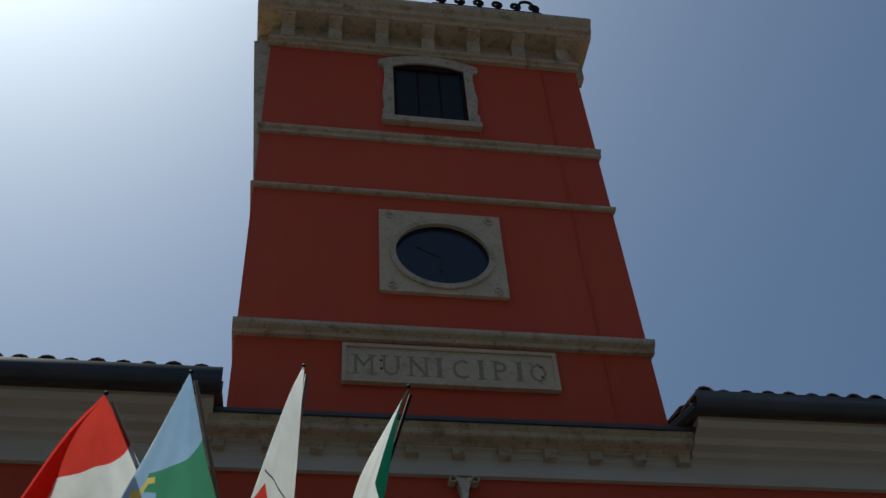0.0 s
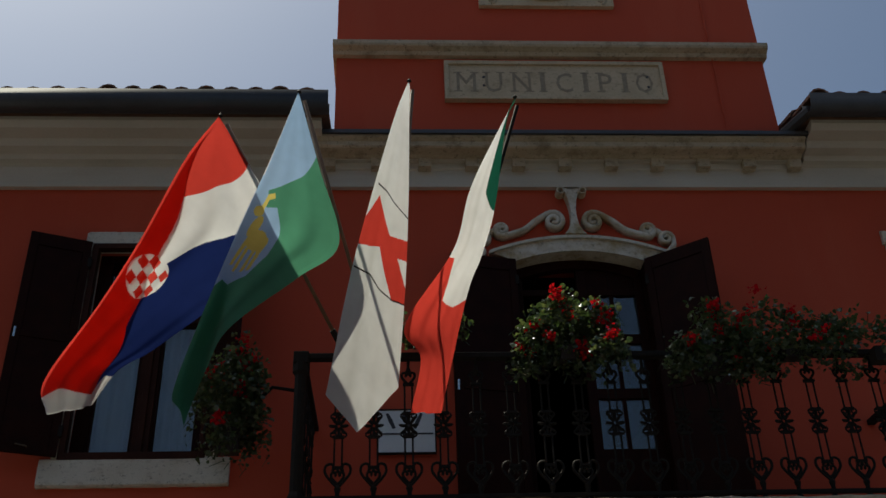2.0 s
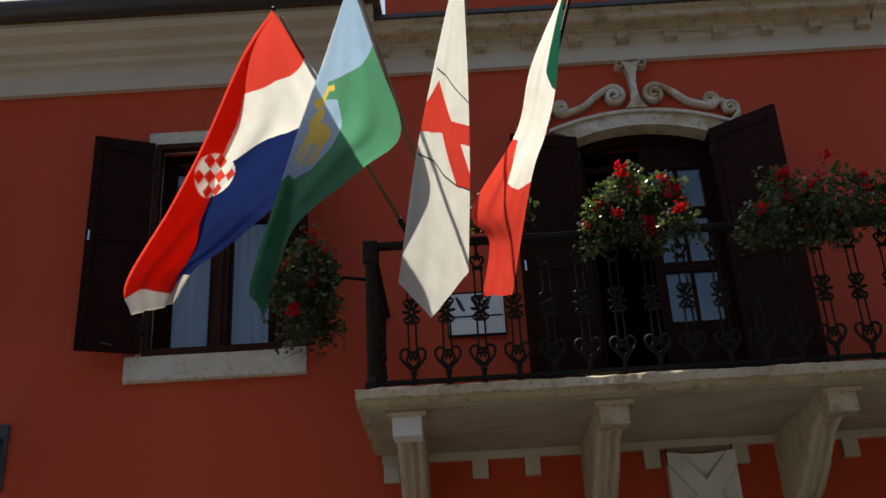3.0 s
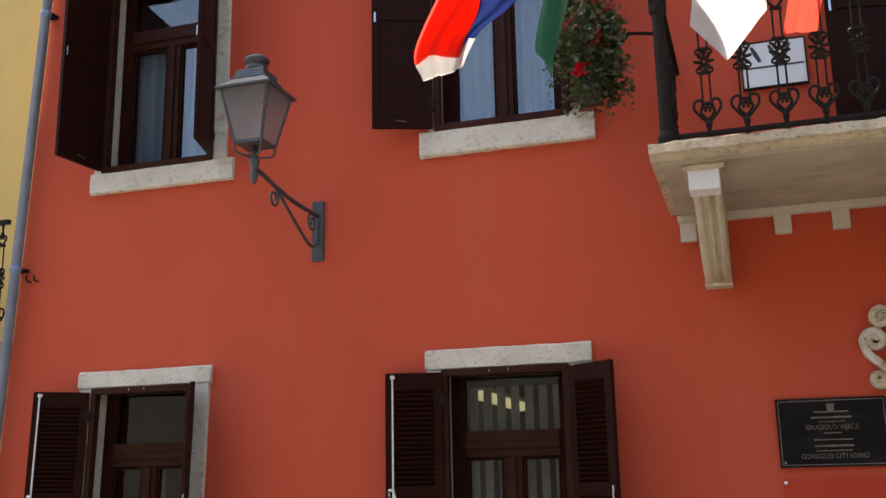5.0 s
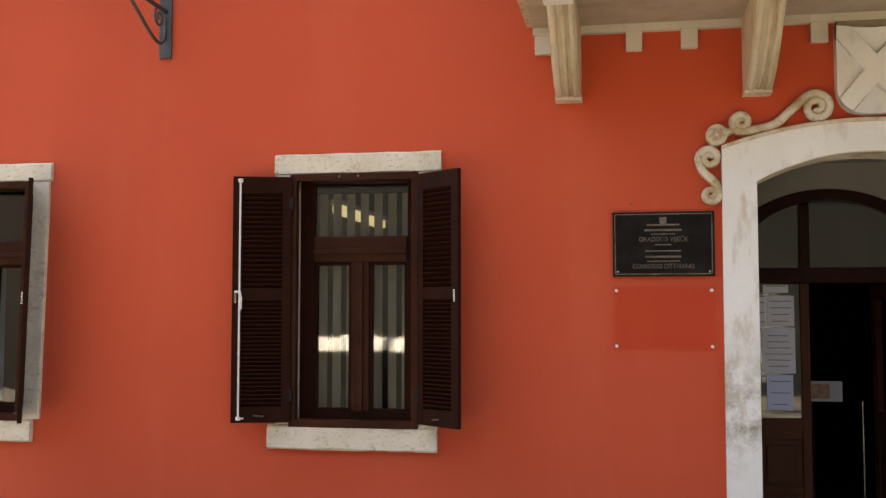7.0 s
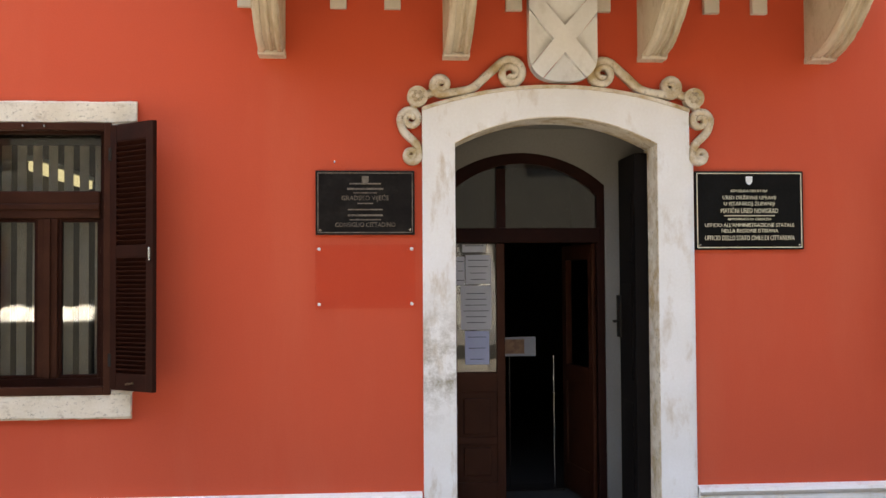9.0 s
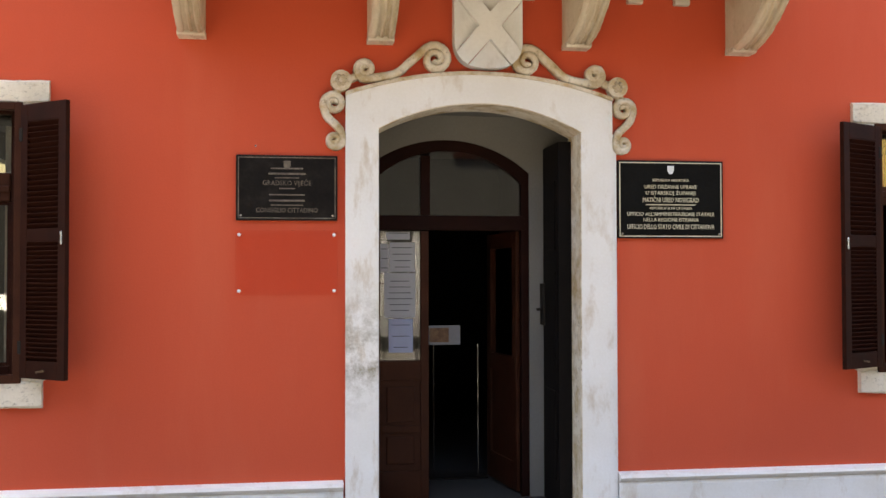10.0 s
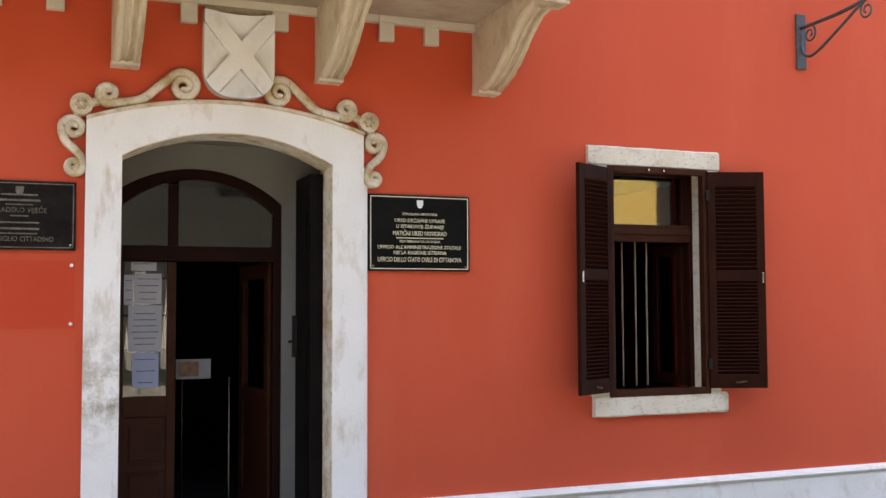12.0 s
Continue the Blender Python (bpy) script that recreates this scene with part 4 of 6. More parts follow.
def corbel(x):
    c = tagged(empty("stone_corbel", (x, 0, 3.13)), "fluted pale stone corbel curving up under the balcony", "corbel", group="balcony corbels")
    lower = curve_points([Vector((-0.09, 3.164, 0)), Vector((-0.32, 3.226, 0)), Vector((-0.48, 3.315, 0)), Vector((-0.65, 3.44, 0)), Vector((-0.80, 3.525, 0)), Vector((-1.06, 3.575, 0))], 6)
    prof = [(0.0, 3.160)] + [(p.x, p.y) for p in lower] + [(-1.06, 3.640), (0.0, 3.640)]
    sp("body", prism_x(prof, x - 0.080, x + 0.080), STONE_CORBEL, c)
    # two outer rolls and a narrow middle one, worn uneven along their run
    for dx, hw, out in ((-0.054, 0.026, 0.024), (0.004, 0.017, 0.014), (0.056, 0.024, 0.026)):
        rings = []
        for k, p in enumerate(lower[1:]):
            wob = 0.007 * noise.noise(Vector((x * 11 + dx * 40, k * 0.55, 2.0)))
            o = out + 0.006 * noise.noise(Vector((x * 5 + dx * 60, k * 0.8, 7.0)))
            rings.append([(x + dx - hw + wob, p.x + 0.01, p.y + 0.012), (x + dx - hw * 0.6 + wob, p.x - o * 0.55, p.y - o * 0.7), (x + dx + hw * 0.6 + wob, p.x - o * 0.6, p.y - o * 0.75), (x + dx + hw + wob, p.x + 0.01, p.y + 0.012)])
        smooth(sp("flute_rib", add_loop(bmesh.new(), rings), STONE_CORBEL, c))
    sp("foot", rough_bar(x - 0.084, x + 0.084, -0.13, 0.0, 3.148, 3.184, 0.004), STONE, c)
    sp("front_block", box(x - 0.083, x + 0.083, -1.13, -0.98, 3.50, 3.612, 0.006), WHITE if x < -1 else STONE_OLD, c)
    sp("cap", prism_x([(-1.16, 3.642), (-1.17, 3.626), (-1.14, 3.610), (-0.95, 3.610), (-0.95, 3.642)], x - 0.112, x + 0.112), STONE_OLD, c)


for x in (-1.763, -0.60, 0.676, 1.803):
    corbel(x)


def heart(x, z, s, y, bm):
    """Two mirrored iron scrolls that make a heart."""
    for k in (1, -1):
        pts = [(x, z), (x + k * 0.028 * s, z + 0.03 * s), (x + k * 0.050 * s, z + 0.062 * s), (x + k * 0.047 * s, z + 0.090 * s), (x + k * 0.026 * s, z + 0.098 * s),
               (x + k * 0.014 * s, z + 0.080 * s), (x + k * 0.022 * s, z + 0.066 * s)]
        line = curve_points([Vector((a, y, b)) for a, b in pts], 3)
        tube(line, 0.0085, 5, bm)


def baluster_mesh():
    """Cast iron baluster, foot at the origin: base, heart, twin bars, rosette, twin bars, collar."""
    bm = bmesh.new()
    lathe([(0.020, 0.0), (0.020, 0.02), (0.010, 0.035), (0.013, 0.075), (0.020, 0.10), (0.008, 0.12)], seg=8, bm=bm)
    heart(0.0, 0.105, 1.4, 0.0, bm)
    heart(0.0, 0.125, 0.7, 0.0, bm)
    lathe([(0.004, 0.190), (0.013, 0.20), (0.004, 0.215)], seg=6, bm=bm)
    for s in (-1, 1):
        tube([(s * 0.022, 0, 0.21), (s * 0.022, 0, 0.40)], 0.006, 5, bm)
        tube([(s * 0.022, 0, 0.54), (s * 0.022, 0, 0.72)], 0.006, 5, bm)
    for k in range(8):
        a = k * math.pi / 4
        line = [Vector((math.cos(a) * r, 0.012 * math.sin(r * 60), 0.47 + math.sin(a) * r * 1.3)) for r in (0.008, 0.028, 0.046, 0.056)]
        tube(line, [0.008, 0.011, 0.010, 0.004], 5, bm)
    for s in (-1, 1):
        for z in (0.415, 0.525):
            tube([Vector((s * 0.030 + 0.016 * math.cos(a), 0, z + 0.016 * math.sin(a))) for a in (k * 0.9 for k in range(8))], 0.006, 5, bm)
    for z in (0.22, 0.40, 0.54, 0.72):
        add_box(bm, -0.033, 0.033, -0.010, 0.010, z - 0.008, z + 0.008)
    heart(0.0, 0.72, 0.75, 0.0, bm)
    lathe([(0.008, 0.78), (0.018, 0.80), (0.008, 0.83), (0.010, 0.88)], seg=8, bm=bm)
    return bm


rail = tagged(empty("balcony_railing", (0.03, -1.17, 3.752)), "black cast iron balcony railing with scrolled balusters", "railing")
first = None
spots = [(x, -1.17, 0) for x in (-1.71 + 0.2 * k for k in range(19))] + [(s, y, 90) for s in (-1.94, 2.0) for y in (-0.98, -0.78, -0.58, -0.38, -0.18)]
for x, y, r in spots:
    if first is None:
        first = part("baluster", baluster_mesh(), IRON, rail)
        ob = first
    else:
        ob = new("baluster", first.data)
        ob.parent = rail
    ob.matrix_local = pose(x - 0.03, y + 1.17, 0, 0, 0, r)
sp("top_rail", box(-1.97, 2.03, -1.20, -1.14, 4.63, 4.668, 0.008), IRON, rail)
for x in (-1.94, 2.0):
    sp("side_rail", box(x - 0.028, x + 0.028, -1.14, 0.0, 4.63, 4.668, 0.006), IRON, rail)
    sp("corner_post", add_box(lathe([(0.05, 0), (0.05, 0.05), (0.035, 0.08), (0.035, 0.78), (0.05, 0.80), (0.05, 0.90)], (x, -1.17, 3.752), 10), x - 0.045, x + 0.045, -1.215, -1.125, 4.60, 4.675, 0.006), IRON, rail)
sp("bottom_rail", box(-1.94, 2.0, -1.185, -1.155, 3.785, 3.81, 0.004), IRON, rail)

# balcony door with its ornament
bdoor = tagged(empty("door_3", (0.035, 0, 3.752)), "dark arched balcony door with stone arch and open shutters", "door", kind="structure")
bi, bo = arc(-0.46, 0.532, 5.965, 6.055, 18), arc(-0.66, 0.72, 6.045, 6.185, 18)
sp("arch_stone", arch_band(bi, bo, -0.05, 0.2), STONE_SCROLL, bdoor, "pale stone segment arch")
sp("arch_fillet", arch_band([(x, z - 0.025) for x, z in bo], bo, -0.075, -0.05), STONE, bdoor)
for a, b in ((-0.60, -0.46), (0.532, 0.67)):
    sp("jamb", box(a, b, -0.02, 0.2, 3.752, 5.98, 0.005), WOOD, bdoor)
sp("door_frame", arch_band([(x * 0.9, z - 0.07) for x, z in bi], bi, 0.10, 0.18), WOOD, bdoor)
sp("frame_head", arch_band([(x, z - 0.02) for x, z in bi], [(x, 6.10) for x, z in bi], 0.202, 0.25), WOOD, bdoor)
for a, b in ((-0.46, -0.40), (0.47, 0.532), (0.02, 0.09)):
    sp("stile", box(a, b, 0.11, 0.17, 3.752, 5.97, 0.005), WOOD, bdoor)
for z0, z1 in ((3.752, 4.52), (4.90, 4.98), (5.34, 5.42), (5.75, 5.80)):
    sp("rail", box(0.09, 0.47, 0.115, 0.165, z0, z1, 0.005), WOOD, bdoor)
sp("muntin", box(0.268, 0.296, 0.12, 0.16, 4.52, 5.97, 0.004), WOOD, bdoor)
sp("fanlight_bar", box(-0.40, 0.02, 0.115, 0.165, 5.75, 5.80, 0.005), WOOD, bdoor)
for a, b in ((0.09, 0.268), (0.296, 0.47)):
    for z0, z1 in ((4.52, 4.90), (4.98, 5.34), (5.42, 5.75)):
        sp("pane", box(a, b, 0.138, 0.143, z0, z1), GLASS, bdoor).visible_shadow = False
# Solid dark wood added where the top panes are only unlit.
sp("head_panel", box(0.09, 0.47, 0.125, 0.155, 5.80, 6.0), WOOD, bdoor)
# the other leaf stands open into the dark room
bm = bmesh.new()
for q in ((0.18, 0.26, 3.76, 5.74), (0.54, 0.62, 3.76, 5.74), (0.26, 0.54, 3.76, 4.52), (0.26, 0.54, 4.90, 4.98), (0.26, 0.54, 5.66, 5.74)):
    add_box(bm, -0.445, -0.40, q[0], q[1], q[2], q[3], 0.005)
sp("open_leaf", bm, WOOD, bdoor, "glazed leaf swung open into the room")
for s, hx, ang, lab in ((-1, -0.46, 12, "tall black-brown balcony shutter folded to the wall"), (1, 0.53, 38, "tall black-brown balcony shutter standing half open")):
    shutter(hx, 3.77, 5.97, 0.52, s, ang, louvred=False, label=lab)
BD = [
    stroke(((0.155, 6.325), 0.085, 50, 1.75), [(0.30, 6.33), (0.40, 6.245)], ((0.572, 6.245), 0.060, 245, 1.75), 0.046),
    stroke(((0.712, 6.165), 0.058, -15, 1.5), [(0.765, 6.11), (0.745, 6.085)], ((0.760, 6.042), 0.044, 160, 1.4), 0.040),
    ([(0.61, 6.24), (0.65, 6.235), (0.69, 6.20)], 0.05),
]
scrollwork("balcony_door_scroll", 0.02, BD, [], -0.07, 0.0, STONE_SCROLL, "carved stone scrolls over the balcony door")
vase = tagged(empty("stone_finial", (0.02, 0, 6.2)), "carved stone vase finial between the scrolls", "ornament")
VASE = [(0.085, 6.19), (0.060, 6.215), (0.034, 6.27), (0.022, 6.34), (0.020, 6.41), (0.030, 6.49), (0.048, 6.555), (0.060, 6.59), (0.050, 6.612), (0.022, 6.600)]
sp("vase", prism_y([(0.02 + x, z) for x, z in VASE] + [(0.02 - x, z) for x, z in reversed(VASE)], -0.085, 0.0), STONE_SCROLL, vase)
for s in (1, -1):
    sp("curl", ribbon([(0.02 + s * 0.045, 6.565)] + [(0.02 + s * (0.088 + 0.028 * math.cos(a)), 6.590 + 0.028 * math.sin(a)) for a in (2.2 - 0.5 * k for k in range(11))], 0.014, -0.095, -0.01), STONE_SCROLL, vase)

# white panel on the wall behind the railing
panel = tagged(empty("wall_panel", (-1.30, 0, 4.46)), "white framed panel with dark marks on the balcony wall", "sign")
sp("board", box(-1.502, -1.108, -0.03, 0.0, 4.462, 4.77, 0.004), WHITE, panel)
# Three slanted dark strokes above a thin dark line.
for x, d in ((-1.44, 0.05), (-1.33, 0.05), (-1.20, -0.05)):
    sp("mark", ribbon([(x, 4.745), (x + d * 0.5, 4.69), (x + d, 4.635)], [0.018, 0.030, 0.022], -0.033, -0.03), INK, panel)
sp("mark", box(-1.49, -1.12, -0.033, -0.03, 4.590, 4.602), INK, panel)
for a in ((-1.510, -1.502, 4.455, 4.775), (-1.108, -1.100, 4.455, 4.775), (-1.502, -1.108, 4.455, 4.462), (-1.502, -1.108, 4.77, 4.777)):
    sp("rim", box(a[0], a[1], -0.036, 0.0, a[2], a[3]), IRON, panel)

# ---- geraniums ----
def leaf_cloud(c, size, n, seed, droop=0.25):
    rnd = random.Random(seed)
    bm, pet = bmesh.new(), bmesh.new()
    clumps = [Vector((rnd.uniform(-1, 1) * size[0], rnd.uniform(-1, 1) * size[1], rnd.uniform(-0.7, 1) * size[2])) for _ in range(14)]
    for k in range(n):
        q = clumps[k % 14] + Vector([max(-0.5, min(0.5, rnd.gauss(0, 0.24))) * w for w in size])
        q.z -= droop * size[2] * (q.x / size[0]) ** 2
        p = Vector(c) + q
        r = rnd.uniform(0.009, 0.021)
        m = Matrix.Translation(p) @ Euler((rnd.uniform(-1.1, 1.1), rnd.uniform(-1.1, 1.1), rnd.uniform(0, 6.3))).to_matrix().to_4x4()
        ring = [bm.verts.new(m @ Vector((math.cos(a) * r * (1 + 0.18 * math.cos(3 * a)), math.sin(a) * r, 0.25 * r * math.cos(2 * a)))) for a in (k2 * math.pi / 3 for k2 in range(6))]
        f = bm.faces.new(ring)
        f.material_index = 1 if rnd.random() < 0.3 else 0
        if k % 9 == 0:
            d = m @ Vector((0, 0, -rnd.uniform(0.04, 0.10)))
            tube([p, d], 0.0022, 4, bm)
    for k in range(max(4, n // 110)):
        q = clumps[rnd.randrange(14)] * rnd.uniform(0.8, 1.25) + Vector((0, -0.05, rnd.uniform(0.0, 0.07)))
        for _ in range(18):
            p = Vector(c) + q + Vector((rnd.gauss(0, 0.019), rnd.gauss(0, 0.019), rnd.gauss(0, 0.016)))
            m = Matrix.Translation(p) @ Euler((rnd.uniform(-1.3, 1.3), rnd.uniform(-1.3, 1.3), rnd.uniform(0, 6.3))).to_matrix().to_4x4()
            r = rnd.uniform(0.010, 0.016)
            pet.faces.new([pet.verts.new(m @ Vector((math.cos(a) * r, math.sin(a) * r * 0.8, 0.3 * r * math.cos(2 * a)))) for a in (k2 * math.tau / 5 for k2 in range(5))])
    return bm, pet


def geranium(c, size, n, seed, label):
    g = tagged(empty("geranium_planter", (c[0], c[1], c[2] - size[2])), label, "potted plant", group="geraniums on the balcony")
    sp("trough", prism_x([(c[1] - 0.0, c[2] - size[2] * 0.6), (c[1] - 0.01, c[2] - size[2] * 0.15), (c[1] + 0.09, c[2] - size[2] * 0.15), (c[1] + 0.08, c[2] - size[2] * 0.6)],
                         c[0] - size[0] * 0.30, c[0] + size[0] * 0.30), TERRA, g, "brown plastic trough")
    a, b = leaf_cloud(c, size, n, seed)
    sp("foliage", a, [LEAF, LEAF2], g, "leafy green stems")["kind"] = "stuff"
    sp("blossoms", b, PETAL, g, "red flower heads")["kind"] = "stuff"


geranium((-0.33, -1.28, 4.70), (0.26, 0.16, 0.20), 3000, 3, "bushy red geranium catching the sun on the railing")
geranium((0.50, -1.28, 4.62), (0.27, 0.16, 0.21), 2200, 4, "red geranium in a trough on the balcony railing")
geranium((1.02, -1.27, 4.70), (0.25, 0.14, 0.19), 1200, 8, "loose red geranium spilling over the balcony railing")
geranium((1.58, -1.27, 4.68), (0.30, 0.15, 0.20), 900, 5, "sparse red geranium at the east end of the railing")
geranium((-2.40, -0.80, 4.43), (0.22, 0.20, 0.37), 3000, 6, "dark trailing geranium hung from the balcony side")
geranium((-1.25, -1.22, 4.80), (0.25, 0.10, 0.14), 700, 9, "red geranium half hidden behind the flags")
hook = tagged(part("planter_bracket", tube([(-1.97, -0.78, 4.60), (-2.15, -0.78, 4.63), (-2.32, -0.78, 4.45)], 0.012, 6), IRON), "bent iron bracket holding a hanging planter", "bracket")


# ---- flags ----
def inside(poly, u, v):
    """Which of the points lie inside the polygon."""
    hit = np.zeros(np.shape(u), bool)
    for (a, b), (c, d) in zip(poly, poly[1:] + poly[:1]):
        if b != d:
            hit ^= ((b > v) != (d > v)) & (u < a + (c - a) * (v - b) / (d - b))
    return hit


def line_poly(pts, w):
    return [(u, v - w) for u, v in pts] + [(u, v + w) for u, v in reversed(pts)]


def flag(label, tip, foot, left, right, base, layers, mats, ripple, waves, dip=None, phase=0.0, pole=None, fold=None):
    """Cloth hung between two edge curves; layers are (seam polygon in cloth shares, colour); fold(v) is the doubled hem's width."""
    root = tagged(empty("flag", foot), label, "flag", group="flags on the balcony")
    d = (Vector(tip) - Vector(foot)).normalized()
    pole_part = smooth(sp("pole", tube([foot, Vector(tip) - d * 0.03 + Vector((0.022, 0.03, 0))], 0.011, 8), pole or POLE, root))
    sp("pole_cap", lathe([(0.004, 0.0), (0.014, 0.01), (0.009, 0.022), (0.002, 0.03)], Vector(tip) - d * 0.01, 8), IRON, pole_part)
    sp("socket", tube([Vector(foot) - d * 0.05, Vector(foot) + d * 0.06], 0.018, 8), IRON, pole_part, "iron flag socket")
    nu, nv = 190, 400
    us, vs = np.linspace(0, 1, nu + 1), np.linspace(0, 1, nv + 1)

    def edge(line):
        """The line's places at even shares of its length."""
        pts = np.array([tuple(p) for p in curve_points([Vector(p) for p in line], 24)])
        run = np.concatenate([[0.0], np.cumsum(np.linalg.norm(np.diff(pts, axis=0), axis=1))])
        return np.stack([np.interp(vs * run[-1], run, pts[:, k]) for k in range(3)], 1)

    L, R = edge(left), edge(right)
    U, V = np.meshgrid(us, vs)
    P = L[:, None] * (1 - U[..., None]) + R[:, None] * U[..., None]
    amp = ripple * np.minimum(1.0, V * 3.0) * np.linalg.norm(L - R, axis=1)[:, None] * np.abs(np.sin(math.pi * np.minimum(1, U * 1.06))) ** 0.5
    P[..., 1] += amp * (np.sin(2 * math.pi * waves * U + phase + 1.2 * V) + 0.4 * np.sin(2 * math.pi * waves * 2.3 * U + 2.5 * V + phase))
    if dip:
        P[..., 2] -= dip[1] * np.maximum(0.0, np.minimum(U / dip[0], (1 - U) / (1 - dip[0]))) * V ** 8
    cu, cv = np.meshgrid((us[1:] + us[:-1]) / 2, (vs[1:] + vs[:-1]) / 2)
    colour = np.full(cu.shape, base)
    for poly, c in layers:
        colour[inside(poly, cu, cv)] = c
    corner = (np.arange(nv)[:, None] * (nu + 1) + np.arange(nu)[None]).reshape(-1)

    def weave(name, keep, back):
        quads = np.stack([corner, corner + 1, corner + nu + 2, corner + nu + 1], 1)[keep.reshape(-1)]
        used, flat = np.unique(quads, return_inverse=True)
        verts = P.reshape(-1, 3)[used] + np.array([0, back, 0]) - np.array(tuple(root.location))
        me = bpy.data.meshes.new(name)
        me.from_pydata(verts.tolist(), [], flat.reshape(-1, 4).tolist())
        for m in mats:
            me.materials.append(m)
        me.polygons.foreach_set("material_index", colour.reshape(-1)[keep.reshape(-1)].astype(np.int32))
        me.polygons.foreach_set("use_smooth", np.ones(len(me.polygons), bool))
        me.update()
        ob = new(name, me)
        ob.parent = root

    weave("cloth", np.ones(cu.shape, bool), 0.0)
    if fold:
        weave("folded_hem", cu < np.interp(cv, [q[0] for q in fold], [q[1] for q in fold]), 0.014)
    return root


def shield_spot(a, b):
    """A place on the shield, in cloth shares: a across, b along."""
    return (0.22 + 0.0050 * a + 0.0030 * b, 0.560 - 0.00035 * a + 0.0020 * b)


CHECK = [([shield_spot(33 * math.cos(k * math.tau / 20), 36 * math.sin(k * math.tau / 20)) for k in range(20)], 1)]
for r in range(-3, 3):
    for c in range(-3, 3):
        q = [(r * 8.5 + c * 8.5 + i, c * 12 - r * 12 + j) for i, j in ((0, 0), (8.5, 12), (17, 0), (8.5, -12))]
        if (r + c) % 2 == 0 and max((x / 33) ** 2 + (y / 36) ** 2 for x, y in q) < 1.15:
            CHECK.append(([shield_spot(x, y) for x, y in q], 0))
flag("red, white and blue flag with a chequered shield", (-2.379, -2.1, 5.726), (-1.733, -1.2, 4.758),
     [(-2.379, -2.1, 5.726), (-2.545, -2.08, 5.44), (-2.735, -2.06, 4.92), (-2.90, -2.04, 4.55), (-3.105, -2.02, 4.15), (-3.075, -2.0, 3.98)],
     [(-2.375, -2.08, 5.720), (-2.135, -1.80, 5.40), (-2.0, -1.55, 5.14), (-2.428, -1.6, 4.745), (-2.671, -1.75, 4.43), (-2.811, -1.83, 4.279), (-2.895, -1.9, 4.061)],
     0, [([(1.1, 0.105), (0.135, 0.292), (0.16, 0.453), (0.2, 0.551), (0.375, 0.444), (0.665, 0.319), (1.1, 0.250)], 1),
         ([(0.2, 0.551), (0.375, 0.444), (0.665, 0.319), (1.1, 0.250), (1.1, 0.95), (0.87, 0.966), (0.755, 0.876), (0.44, 0.729), (0.315, 0.615)], 2),
         ([(0.0, 0.955), (0.25, 0.936), (0.84, 0.965), (0.87, 0.912), (1.1, 0.92), (1.1, 1.1), (0.0, 1.1)], 1)] + CHECK,
     [F_RED, F_WHITE, F_BLUE], 0.03, 1.6, fold=[(0, 0.0), (0.288, 0.13), (0.551, 0.2), (0.876, 0.70), (1, 0.8)])

def oval(u, v, ru, rv, lean=0.0):
    return [(u + ru * math.cos(a) + lean * rv * math.sin(a), v + rv * math.sin(a)) for a in (k * math.tau / 16 for k in range(16))]


# a standing animal in profile, head up, in cloth shares
GOAT = [(p, 2) for p in (oval(0.24, 0.492, 0.105, 0.034), oval(0.15, 0.455, 0.050, 0.036, -0.5), oval(0.115, 0.408, 0.055, 0.017), oval(0.335, 0.50, 0.04, 0.028),
                         [(0.12, 0.40), (0.15, 0.352), (0.22, 0.340), (0.24, 0.356), (0.18, 0.366), (0.155, 0.405)],
                         [(0.135, 0.49), (0.175, 0.51), (0.125, 0.585), (0.085, 0.585)], [(0.185, 0.51), (0.225, 0.51), (0.205, 0.60), (0.165, 0.60)],
                         [(0.27, 0.51), (0.31, 0.51), (0.315, 0.59), (0.275, 0.595)], [(0.325, 0.50), (0.37, 0.50), (0.385, 0.58), (0.345, 0.585)])]
flag("sky blue and green flag with a golden animal emblem", (-1.941, -2.1, 5.904), (-1.521, -1.2, 4.735),
     [(-1.941, -2.1, 5.904), (-2.089, -2.08, 5.401), (-2.26, -2.05, 4.877), (-2.475, -2.0, 4.133), (-2.45, -1.97, 4.03)],
     [(-1.938, -2.08, 5.9), (-1.816, -1.97, 5.467), (-1.698, -1.85, 5.033), (-1.919, -1.86, 4.802), (-2.253, -1.88, 4.498), (-2.352, -1.9, 4.245), (-2.426, -1.94, 3.939)],
     1, [([(-0.1, -0.1), (-0.1, 0.68), (0.1, 0.63), (0.225, 0.603), (0.225, 0.491), (0.14, 0.339), (1.1, 0.154), (1.1, -0.1)], 0),
         ([(0.08, 0.40), (0.28, 0.38), (0.42, 0.45), (0.46, 0.52), (0.40, 0.60), (0.22, 0.64), (0.06, 0.63)], 0)] + GOAT + [
         ([(-0.1, -0.1), (-0.1, 0.30), (0.012, 0.30), (0.012, -0.1)], 3)],
     [F_SKY, F_GREEN, F_GOLD, F_WHITE], 0.03, 1.3, phase=2.0, fold=[(0, 0), (0.60, 0.0), (0.66, 0.27), (0.78, 0.65), (0.86, 0.78), (1, 1)])

